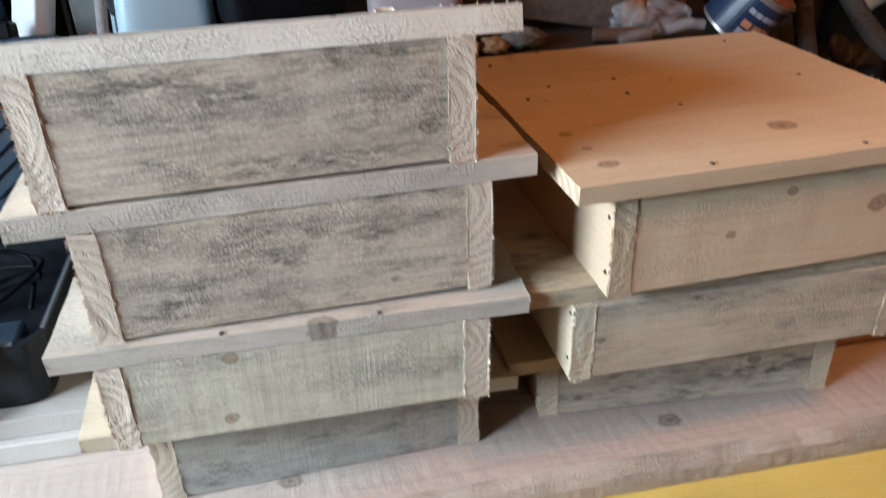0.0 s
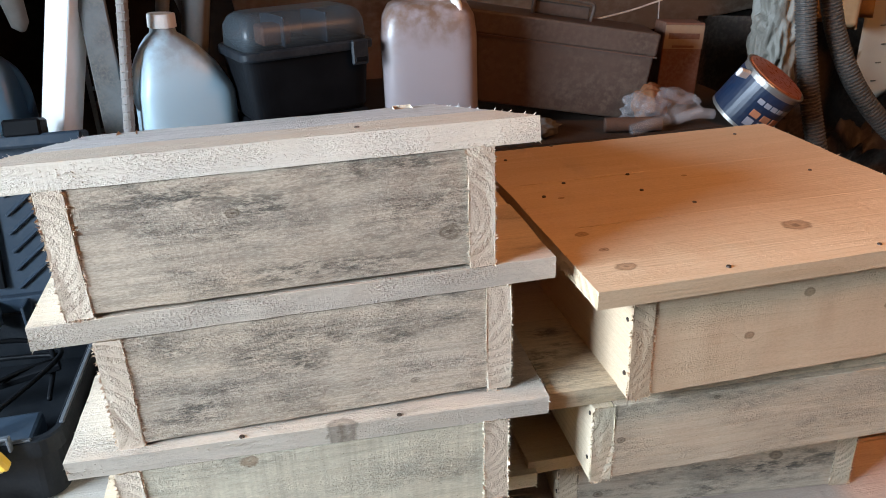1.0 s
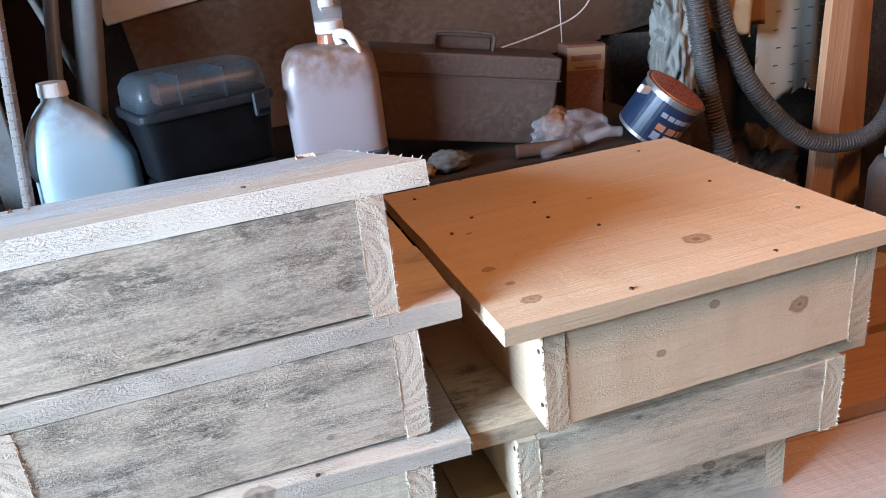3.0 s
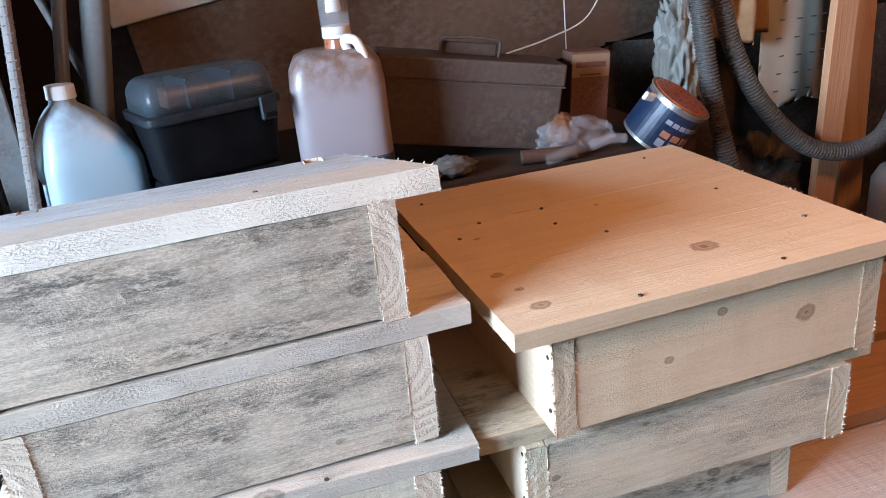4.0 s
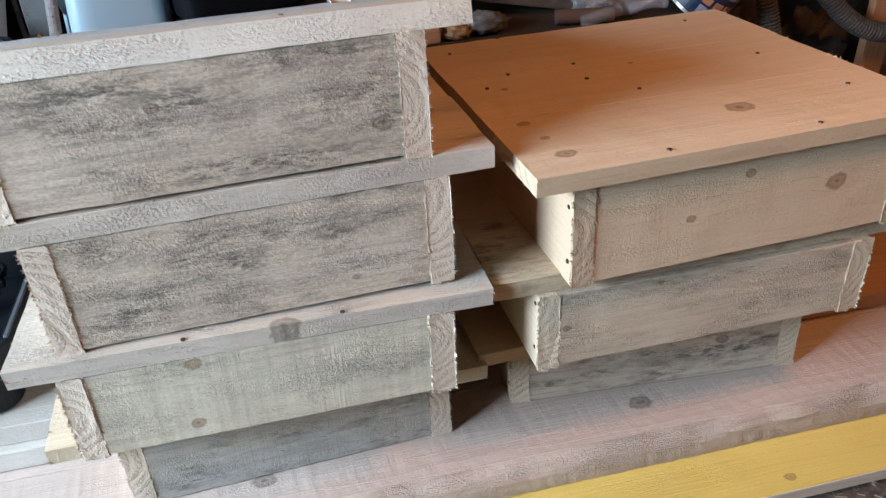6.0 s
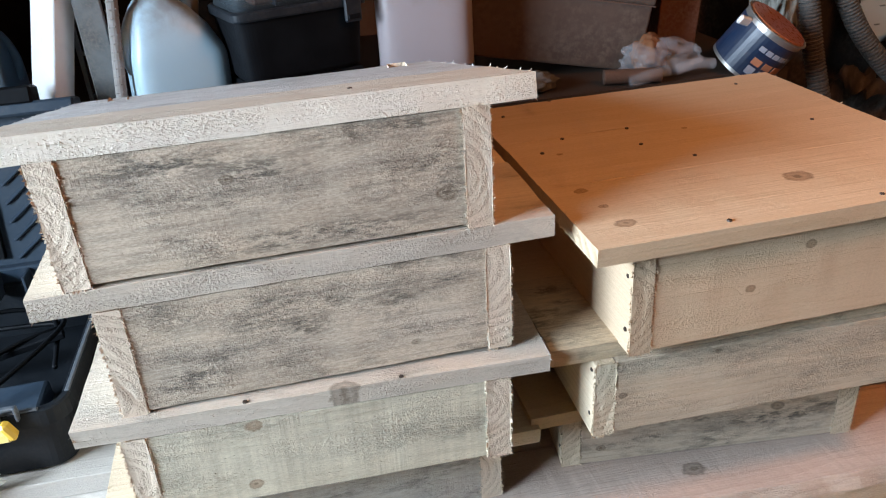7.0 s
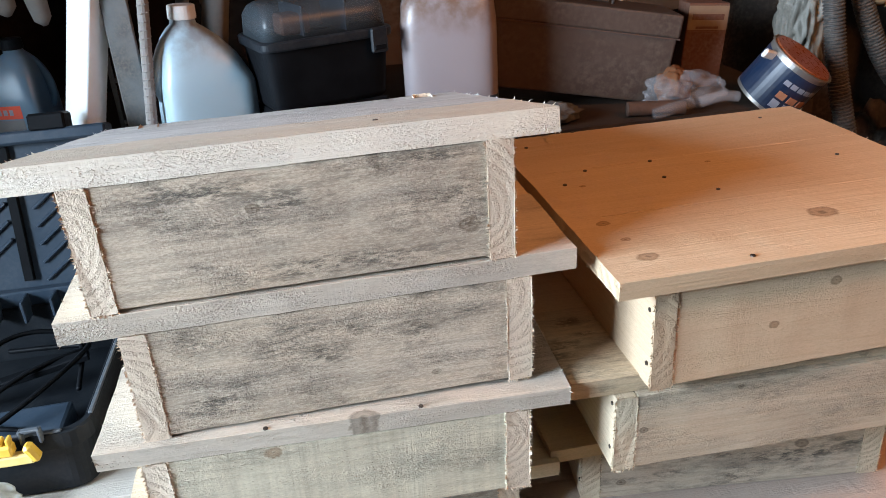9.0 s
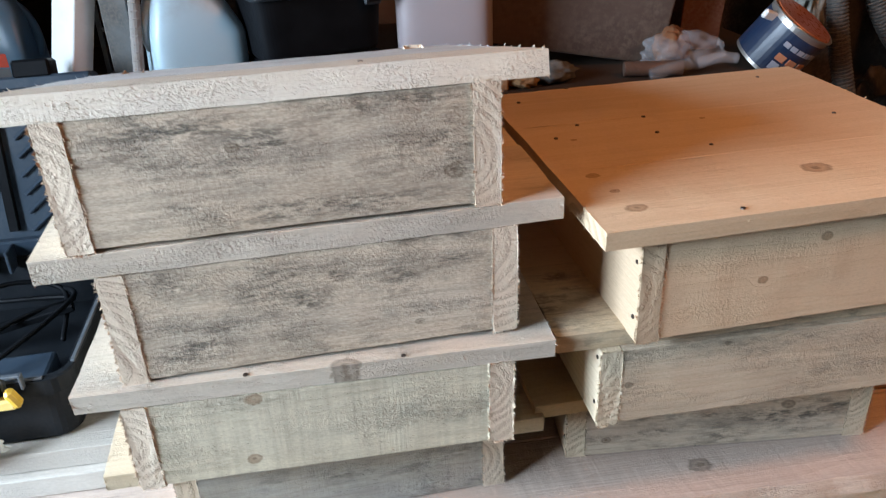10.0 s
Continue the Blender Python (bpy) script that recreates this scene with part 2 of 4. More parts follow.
def base(name, m, label, category, group=""):
    ob = new(name)
    ob.matrix_basis = m
    ob.empty_display_size = 0.05
    return tagged(ob, label, category, group)


def box_bm(sx, sy, sz, bev=0.002, centre=(0, 0, 0), seg=1):
    bm = bmesh.new()
    bmesh.ops.create_cube(bm, size=1.0, matrix=Matrix.Translation(centre) @ Matrix.Diagonal((sx, sy, sz, 1)))
    if bev:
        bmesh.ops.bevel(bm, geom=list(bm.edges), offset=bev, segments=seg, affect='EDGES', profile=0.5)
    return bm


def cyl_bm(r1, r2, h, n=24, bev=0.0, m=Matrix()):
    bm = bmesh.new()
    bmesh.ops.create_cone(bm, cap_ends=True, segments=n, radius1=r1, radius2=r2, depth=h, matrix=m)
    if bev:
        bmesh.ops.bevel(bm, geom=[e for e in bm.edges if len(e.link_faces) == 2 and any(len(f.verts) > 4 for f in e.link_faces)], offset=bev, segments=2, affect='EDGES', profile=0.5)
    return bm


def plank_bm(L, W, T, seed=0, rough=0.0008, ragged=0.0, taper=0.0, n=28, chamfer=0.0012, splinter=0, splinter_ends=(1,), waney=0.0, tufts=0, tuft_face='z'):
    """A sawn plank, grain along x, width along y, thickness along z, its middle at the origin. taper: how much lower the far end's upper edge is.
    ragged: how torn its ends are. splinter: loose slivers along the cut edges of the ends."""
    rnd = random.Random(seed)
    bm = bmesh.new()
    hw, ht, c = W / 2, T / 2, chamfer
    section = []
    for k in range(5):
        section.append((-hw + c + (W - 2 * c) * k / 4, -ht))
    section += [(hw, -ht + c), (hw, 0), (hw, ht - c)]
    for k in range(5):
        section.append((hw - c - (W - 2 * c) * k / 4, ht))
    section += [(-hw, ht - c), (-hw, 0), (-hw, -ht + c)]
    rows = []
    off = Vector((rnd.uniform(0, 50), rnd.uniform(0, 50), rnd.uniform(0, 50)))
    for i in range(n + 1):
        x = -L / 2 + L * i / n
        ring = []
        for y, z in section:
            p = Vector((x, y, z))
            d = noise.noise_vector(p * 28 + off) * rough + noise.noise_vector(p * 6 + off) * rough * 1.2
            if taper and y > 0:
                p.y -= taper * i / n
            if waney and y < -hw * 0.9:
                p.y += waney * noise.noise(Vector((x * 9, z * 30, seed)))
            if i in (0, n) and ragged:
                d.x += ragged * noise.noise(Vector((y * 260, z * 260, seed + i)))
            ring.append(bm.verts.new(p + d))
        rows.append(ring)
    m = len(section)
    for a, b in zip(rows, rows[1:]):
        for k in range(m):
            bm.faces.new((a[k], a[(k + 1) % m], b[(k + 1) % m], b[k]))
    bm.faces.new(rows[0])
    bm.faces.new(rows[-1][::-1])
    # torn fibres that stand up from a sawn face, in drifts along the grain
    placed = 0
    while placed < tufts:
        x, s = rnd.uniform(-L / 2, L / 2), rnd.uniform(-1, 1)
        if noise.noise(Vector((x * 11, s * 2.5, seed + 0.5))) + rnd.uniform(-0.35, 0.35) < 0.0:
            continue
        placed += 1
        up = Vector((0, 0, 1)) if tuft_face == 'z' else Vector((0, -1, 0))
        across = Vector((0, 1, 0)) if tuft_face == 'z' else Vector((0, 0, 1))
        p = Vector((x, 0, 0)) + (across * (s * hw * 0.97) + up * ht if tuft_face == 'z' else across * (s * ht * 0.9) + up * hw)
        way = Vector((rnd.choice((-1, 1)), 0, 0)) * rnd.uniform(0.5, 1) + across * rnd.uniform(-0.7, 0.7)
        way = way.normalized() * rnd.uniform(0.0012, 0.0045)
        side = way.cross(up).normalized() * rnd.uniform(0.0003, 0.0007)
        v = [bm.verts.new(q) for q in (p - side - up * 0.0006, p + side - up * 0.0006, p + way * 0.5 + up * rnd.uniform(0.0001, 0.0006), p + way + up * rnd.uniform(-0.0003, 0.0006))]
        for f in ((0, 1, 2), (1, 3, 2), (3, 0, 2), (0, 3, 1)):
            bm.faces.new([v[q] for q in f])
    for _ in range(splinter):
        end = rnd.choice(splinter_ends)
        x = L / 2 * end
        along = rnd.random()
        if rnd.random() < 0.75:
            y, z = -hw + W * along, rnd.choice((-ht, ht))
            way = Vector((end * rnd.uniform(-0.1, 1), rnd.uniform(-0.6, 0.6), math.copysign(rnd.uniform(0.3, 1), z)))
        else:
            y, z = rnd.choice((-hw, hw)), -ht + T * along
            way = Vector((end * rnd.uniform(-0.1, 1), math.copysign(rnd.uniform(0.3, 1), y), rnd.uniform(-0.6, 0.6)))
        if taper and y > 0 and end > 0:
            y -= taper
        length = rnd.uniform(0.0014, 0.0048)
        p = Vector((x - end * 0.001, y, z))
        tip = p + way.normalized() * length
        side = Vector((0, rnd.uniform(-1, 1), rnd.uniform(-1, 1))).normalized() * rnd.uniform(0.0008, 0.0018)
        v = [bm.verts.new(q) for q in (p - side, p + side, p + Vector((-end * 0.0015, 0, 0)), tip)]
        for f in ((0, 1, 3), (1, 2, 3), (2, 0, 3), (0, 2, 1)):
            bm.faces.new([v[q] for q in f])
    return bm


ALONG_X = Matrix(((1, 0, 0, 0), (0, 0, -1, 0), (0, 1, 0, 0), (0, 0, 0, 1)))   # broad face to the front, width upright
ALONG_Y = Matrix(((0, 0, 1, 0), (1, 0, 0, 0), (0, 1, 0, 0), (0, 0, 0, 1)))    # grain runs back, width upright


def at(x, y, z):
    return Matrix.Translation((x, y, z))


screw_steel = surface("dark_screw_steel", (0.07, 0.05, 0.04), (0.16, 0.13, 0.11), rough=0.4, metal=0.6, scale=200, bump_size=0)


def screw(parent, m, r=0.0030):
    bm = cyl_bm(r, r * 0.9, 0.0016, 10)
    for a in (0, 1):
        bmesh.ops.create_cube(bm, size=1.0, matrix=at(0, 0, 0.0009) @ pose(0, 0, 0, 0, 0, 90 * a) @ Matrix.Diagonal((r * 1.1, r * 0.3, 0.0004, 1)))
    return part("screw", bm, screw_steel, parent, m=m)


def nest_box(m, w, h, d, lid_left, lid_right, lid_t, front_mat, side_mat, label, seed, lid_front=0.0, lid_depth=0.5, slope=0.0, boards=3, lid_mat=None,
             side_l=0.026, side_r=0.028, front_in=0.001, gap=0.0015, tufts=420, lid_tufts=200, lid_screws=(), side_screws=(), lid_mats=None, lid_roll=0.0, lid_yaw=0.0):
    """A low box of sawn boards under an overhanging lid of boards; its origin is the middle of the front's lower edge."""
    box = base("nest_box", m, label, "wooden box", "stacked nest boxes")
    drop = slope * d
    fw = w - side_l - side_r
    part("front_board", plank_bm(fw - 0.0008, h - gap, 0.024, seed, 0.0007, n=60, tufts=tufts, splinter=110, splinter_ends=(-1, 1)), front_mat, box, m=at((side_l - side_r) / 2, 0.012 + front_in, (h + gap) / 2) @ ALONG_X)
    for k, (t, sx) in enumerate(((side_l, -w / 2 + side_l / 2), (side_r, w / 2 - side_r / 2))):
        part("side_board", plank_bm(d, h, t, seed + 1 + k, 0.0008, ragged=0.0016, taper=drop, n=24, splinter=210, splinter_ends=(-1,)), side_mat, box,
             m=at(sx, d / 2, h / 2) @ ALONG_Y)
    part("back_board", plank_bm(fw, h - drop, 0.024, seed + 3, n=12), wood_side, box, m=at((side_l - side_r) / 2, d - 0.013, (h - drop) / 2) @ ALONG_X)
    ang = -math.degrees(math.atan(slope))
    askew = at(0, 0, h) @ pose(0, 0, 0, 0, lid_roll, lid_yaw) @ at(0, 0, -h)
    lw, lc = lid_right - lid_left, (lid_left + lid_right) / 2
    bw = lid_depth / boards
    for k in range(boards):
        y = lid_front + bw * (k + 0.5)
        lift = h + lid_t / 2 + 0.0006 - slope * y / math.cos(math.atan(slope)) + (0.00012 * ((k * 7 + seed) % 3 - 1) if k else 0)
        use = lid_mats[k] if lid_mats else (lid_mat or wood_lid)
        part("lid_board", plank_bm(lw - 0.002 * (k % 2), bw - 0.0001, lid_t, seed + 5 + k, 0.0006, ragged=0.0016, n=40, chamfer=0.0003, splinter=40, splinter_ends=(-1, 1), tufts=(lid_tufts if k == 0 else 0), tuft_face='y'), use, box,
             m=askew @ at(lc, y, lift) @ pose(0, 0, 0, ang))
    for x, y in lid_screws:
        screw(box, at(x, y, h + lid_t + 0.0012 - slope * y) @ pose(0, 0, 0, ang))
    for side, y, z in side_screws:
        screw(box, at(side * (w / 2 + 0.0004), y, z) @ pose(0, 0, 0, 0, 90 * side, 0))
    return box


def tube_bm(points, r, n=10, ribs=0.0, rib_step=0.006):
    """A round tube along a smooth line through the points; ribs: the height of a corrugated hose's rings."""
    pts = [Vector(p) for p in points]
    line = []
    for i in range(len(pts) - 1):
        p0, p1, p2, p3 = pts[max(i - 1, 0)], pts[i], pts[i + 1], pts[min(i + 2, len(pts) - 1)]
        for k in range(24):
            t = k / 24
            line.append(0.5 * (2 * p1 + (p2 - p0) * t + (2 * p0 - 5 * p1 + 4 * p2 - p3) * t * t + (3 * p1 - p0 - 3 * p2 + p3) * t ** 3))
    line.append(pts[-1])
    if ribs:
        dist, out, step = 0.0, [line[0]], rib_step / 4
        for a, b in zip(line, line[1:]):
            seg = (b - a).length
            while dist + seg >= step:
                a = a + (b - a) * ((step - dist) / seg)
                seg = (b - a).length
                out.append(a)
                dist = 0.0
                if seg < 1e-9:
                    break
            dist += seg
        line = out
    bm = bmesh.new()
    rings = []
    up = Vector((0.13, 0.9, 0.2))
    for i, p in enumerate(line):
        d = (line[min(i + 1, len(line) - 1)] - line[max(i - 1, 0)]).normalized()
        a = d.cross(up).normalized()
        b = d.cross(a)
        rr = r + (ribs * (1, 1, 0, 0)[i % 4] if ribs else 0)
        rings.append([bm.verts.new(p + (a * math.cos(2 * math.pi * k / n) + b * math.sin(2 * math.pi * k / n)) * rr) for k in range(n)])
    for a, b in zip(rings, rings[1:]):
        for k in range(n):
            bm.faces.new((a[k], a[(k + 1) % n], b[(k + 1) % n], b[k]))
    bm.faces.new(rings[0])
    bm.faces.new(rings[-1])
    return bm


def loft_bm(sections, n=28, power=4.0):
    """A body of stacked rounded rectangles: (z, half width, half depth, shift x, shift y[, power])."""
    bm = bmesh.new()
    rings = []
    for s in sections:
        z, a, b, sx, sy = s[:5]
        e = 2.0 / (s[5] if len(s) > 5 else power)
        ring = []
        for k in range(n):
            t = 2 * math.pi * k / n
            c, q = math.cos(t), math.sin(t)
            ring.append(bm.verts.new((sx + a * math.copysign(abs(c) ** e, c), sy + b * math.copysign(abs(q) ** e, q), z)))
        rings.append(ring)
    for a, b in zip(rings, rings[1:]):
        for k in range(n):
            bm.faces.new((a[k], a[(k + 1) % n], b[(k + 1) % n], b[k]))
    bm.faces.new(rings[0][::-1])
    bm.faces.new(rings[-1])
    return bm


# ---- the shed ----
GROUND = 0.125
earth = surface("trodden_earth", (0.075, 0.056, 0.043), (0.035, 0.027, 0.022), rough=0.95, scale=9, dust=0.5, bump_size=0.004, spec=0.1)
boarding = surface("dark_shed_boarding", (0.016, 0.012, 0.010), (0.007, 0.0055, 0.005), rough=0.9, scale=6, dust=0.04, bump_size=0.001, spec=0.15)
outside = surface("grass_outside", (0.08, 0.11, 0.045), (0.05, 0.07, 0.03), rough=0.95, scale=2)

bm = bmesh.new()
bmesh.ops.create_grid(bm, x_segments=60, y_segments=60, size=2.6)
for v in bm.verts:
    v.co.z = 0.006 * noise.noise(v.co * 3) + 0.004 * noise.noise(v.co * 11)
single("floor", bm, earth, at(0.1, -0.6, GROUND), label="trodden dark earth floor littered with wood shavings", category="floor", kind="structure")
single("ground", box_bm(60, 60, 0.1, 0), outside, at(0, 0, GROUND - 0.08), label="grass ground outside the shed", category="ground", kind="structure")
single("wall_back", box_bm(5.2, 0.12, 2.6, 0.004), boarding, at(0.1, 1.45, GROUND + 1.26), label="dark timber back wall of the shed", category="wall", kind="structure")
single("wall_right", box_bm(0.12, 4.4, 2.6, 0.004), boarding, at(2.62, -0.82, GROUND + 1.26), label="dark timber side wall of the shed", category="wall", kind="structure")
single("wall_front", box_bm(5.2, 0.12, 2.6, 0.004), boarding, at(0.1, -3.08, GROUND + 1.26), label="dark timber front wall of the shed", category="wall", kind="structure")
bm = bmesh.new()
for y0, y1, z0, z1 in ((0.16, 1.39, -0.04, 2.56), (-3.02, -1.32, -0.04, 2.56), (-1.32, 0.16, 1.72, 2.56), (-1.32, 0.16, -0.04, 0.76)):
    bmesh.ops.create_cube(bm, size=1.0, matrix=at(-2.3, (y0 + y1) / 2, GROUND + (z0 + z1) / 2) @ Matrix.Diagonal((0.12, y1 - y0, z1 - z0, 1)))
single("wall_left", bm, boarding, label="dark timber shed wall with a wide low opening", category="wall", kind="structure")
# unseen panel, added to block part of the daylight from the things behind
single("daylight_blocker", box_bm(0.08, 1.07, 2.6, 0.004), boarding, at(-1.02, 0.855, GROUND + 1.26), label="unseen dark wall panel added to hold daylight off the background", category="wall", kind="structure")
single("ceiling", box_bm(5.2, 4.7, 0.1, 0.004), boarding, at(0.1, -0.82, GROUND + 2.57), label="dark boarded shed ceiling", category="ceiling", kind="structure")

# ---- boards that carry the stacks ----
wood_support = wood("greyed_support_plank", (0.60, 0.55, 0.49), (0.44, 0.39, 0.34), grey=0.5, saw=0.2, fuzz=0.4)
DECK = at(0.40, 0.0, 0) @ pose(0, 0, 0, 0, 0, -3.0)
TOP = 0.205
yellow = wood("yellow_formwork_lacquer", (0.68, 0.50, 0.14), (0.58, 0.41, 0.09), saw=0.1, fuzz=0.25, rings=40, ring_amount=0.2, mould=0.1, knots=((-0.02, -0.085, 0.006),))


def board(name, m, L, W, T, material, label, seed, **more):
    return single(name, plank_bm(L, W, T, seed, n=60, **more), material, m, label=label, category="plank", group="planks under the boxes")


def waney_bm(L, seed, n=520):
    """The front plank: flat top, a torn sloping waney edge and a sawn face below it."""
    bm = bmesh.new()
    profile = [(0.075, 0.0), (0.03, 0.0), (-0.015, 0.0), (-0.045, -0.001), (-0.064, -0.001), (-0.075, -0.001), (-0.079, -0.0045), (-0.085, -0.011), (-0.090, -0.018), (-0.0925, -0.026), (-0.093, -0.040), (-0.092, -0.051), (0.075, -0.051)]
    rows = []
    for i in range(n + 1):
        x = -L / 2 + L * i / n
        shift = 0.007 * noise.noise(Vector((x * 5, seed, 0))) + 0.004 * noise.noise(Vector((x * 19, seed, 3)))
        ring = []
        for k, (y, z) in enumerate(profile):
            rough = 0.0006 if 4 <= k <= 9 else (0.0012 if k in (10, 11) else 0.0006)
            d = noise.noise_vector(Vector((x * 85, y * 90, z * 90 + seed))) * rough
            ring.append(bm.verts.new((x, y + d.y + (shift if 4 <= k <= 8 else 0), z + d.z)))
        rows.append(ring)
    m = len(profile)
    for p, q in zip(rows, rows[1:]):
        for k in range(m):
            bm.faces.new((p[k], p[(k + 1) % m], q[(k + 1) % m], q[k])).material_index = 1 if 5 <= k <= 10 else 0
    bm.faces.new(rows[0])
    bm.faces.new(rows[-1])
    return bm


front_plank = single("plank", waney_bm(2.7, 4), wood_deck, DECK @ at(0, 0.056, TOP), label="wide pinkish sawn plank with a torn waney edge", category="plank", group="planks under the boxes")
front_plank.data.materials.append(wood_waney)
board("plank", DECK @ at(0, 0.240, TOP - 0.024), 2.7, 0.210, 0.045, wood_deck, "sawn plank lying behind the waney front plank", 41)
board("plank", DECK @ at(0.1, 0.460, TOP - 0.022), 2.9, 0.215, 0.045, wood_deck, "sawn plank under the backs of the boxes", 42)
board("plank", DECK @ at(0.0, 0.66, TOP - 0.018), 2.9, 0.17, 0.045, wood_side, "pale sawn plank behind the boxes", 44)
board("plank", DECK @ at(1.06, 0.225, TOP + 0.0155), 1.22, 0.17, 0.028, wood_plain, "short reddish plank lying on the other planks", 45)
board("plank", DECK @ at(1.10, 0.42, TOP + 0.020), 1.22, 0.19, 0.034, wood_plain, "reddish plank lying behind the short one", 46)
board("plank", DECK @ at(-1.02, 0.285, TOP + 0.0175), 0.86, 0.27, 0.033, wood_support, "pale thick plank lying beside the boxes", 47)
board("plank", DECK @ at(-1.02, 0.290, TOP + 0.0500), 0.84, 0.25, 0.0315, wood_support, "greyed plank under the tool case", 48)
board("formwork_board", DECK @ at(0.3, -0.020, 0.1415), 2.6, 0.21, 0.022, yellow, "yellow lacquered formwork board with a bare brown edge", 43)
part("edge_strip", box_bm(2.6, 0.0016, 0.0195, 0.0004), wood_end, bpy.data.objects["formwork_board"], "bare brown wooden edge", m=at(0, -0.1062, -0.0005))

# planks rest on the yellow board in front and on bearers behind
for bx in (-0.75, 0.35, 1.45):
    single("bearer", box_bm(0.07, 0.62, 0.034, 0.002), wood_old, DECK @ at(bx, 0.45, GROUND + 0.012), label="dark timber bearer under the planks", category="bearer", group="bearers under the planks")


# ---- the stacked boxes ----
front_1 = wood("weathered_front_a", (0.72, 0.585, 0.445), (0.52, 0.405, 0.295), speckle=0.44, grey=0.40, grey_colour=(0.36, 0.34, 0.31), mould=0.95, saw=0.35, fuzz=0.6, knots=((-0.0445, 0.024, 0.0048), (0.1685, -0.024, 0.0085)),
               patches=((-0.10, 0.045, 0.10, 0.016), (0.03, -0.047, 0.15, 0.014), (-0.02, 0.028, 0.06, 0.018), (0.13, 0.055, 0.06, 0.010)))
front_2 = wood("weathered_front_b", (0.73, 0.595, 0.455), (0.53, 0.415, 0.30), speckle=0.44, grey=0.36, grey_colour=(0.37, 0.35, 0.325), mould=0.9, saw=0.3, fuzz=0.7, knots=((0.105, -0.039, 0.004),),
               patches=((-0.022, 0.036, 0.022, 0.016), (-0.015, 0.008, 0.034, 0.022), (0.088, 0.020, 0.026, 0.016), (-0.144, 0.040, 0.016, 0.011), (-0.125, -0.030, 0.045, 0.016), (0.15, 0.035, 0.03, 0.010)))
front_3 = wood("yellowish_front", (0.76, 0.67, 0.51), (0.60, 0.51, 0.37), speckle=0.26, grey=0.25, mould=0.45, saw=0.6, fuzz=0.6, cross=0.5, knots=((-0.075, 0.048, 0.008), (-0.085, -0.035, 0.006)))
front_4 = wood("blue_grey_front", (0.60, 0.54, 0.45), (0.44, 0.385, 0.32), grey=0.7, grey_colour=(0.27, 0.28, 0.29), mould=0.8, saw=0.5, fuzz=0.6, cross=0.3)
front_5 = wood("clean_front", (0.78, 0.595, 0.41), (0.65, 0.46, 0.29), grey=0.06, saw=0.35, fuzz=0.4, cross=0.08, ring_amount=0.2, knots=((-0.076, -0.0055, 0.0058), (-0.005, 0.0405, 0.0065), (0.117, 0.0085, 0.011)))
front_6 = wood("streaked_front", (0.76, 0.61, 0.45), (0.58, 0.43, 0.29), grey=0.3, mould=0.45, saw=0.2, fuzz=0.9, knots=((-0.19, 0.002, 0.004), (-0.07, 0.045, 0.003)))
front_7 = wood("mouldy_front", (0.70, 0.57, 0.43), (0.52, 0.39, 0.27), grey=0.4, mould=0.95, saw=0.3, fuzz=0.5, knots=((0.10, 0.01, 0.007), (-0.16, -0.03, 0.005)), patches=((0.1, -0.01, 0.12, 0.02),))
lid_knotty = wood("knotty_lid_front", FRESH_L, FRESH_D, saw=0.1, fuzz=0.16, rings=50, ring_amount=0.16, knots=((-0.2085, -0.035, 0.0090), (0.0365, 0.011, 0.0115), (-0.2135, 0.014, 0.004), (-0.2205, 0.063, 0.0065)))
lid_knotty_b = wood("knotty_lid_middle", FRESH_L, FRESH_D, saw=0.1, fuzz=0.12, rings=50, ring_amount=0.16, knots=((-0.20, 0.02, 0.003), (0.0, 0.05, 0.003)))
lid_grey = wood("greyed_lid", (0.72, 0.61, 0.49), (0.56, 0.46, 0.35), grey=0.4, grey_colour=(0.40, 0.385, 0.37), saw=0.4, fuzz=0.9, mould=0.3)
lid_rough = wood("rough_pale_lid", (0.74, 0.64, 0.51), (0.60, 0.50, 0.38), grey=0.35, grey_colour=(0.60, 0.60, 0.59), saw=0.4, fuzz=1.0, ring_amount=0.2)
lid_grey_b = wood("greyed_knotty_lid", (0.66, 0.57, 0.47), (0.50, 0.42, 0.33), grey=0.45, grey_colour=(0.36, 0.35, 0.34), saw=0.4, fuzz=0.9, mould=0.4, knots=((0.024, -0.083, 0.0115),))
lid_spotted = wood("spotted_lid", (0.72, 0.565, 0.39), (0.56, 0.40, 0.25), saw=0.2, fuzz=0.3, ring_amount=0.2, mould=0.75, patches=((-0.235, 0.050, 0.032, 0.014), (-0.225, 0.018, 0.02, 0.006)))
# rear boards of the top lid: cool daylight put into their pale colour
lid_daylit = wood("daylit_lid", (0.76, 0.74, 0.70), (0.58, 0.56, 0.53), grey=0.7, grey_colour=(0.60, 0.62, 0.64), saw=0.3, fuzz=0.8, ring_amount=0.2, mould=0.45)

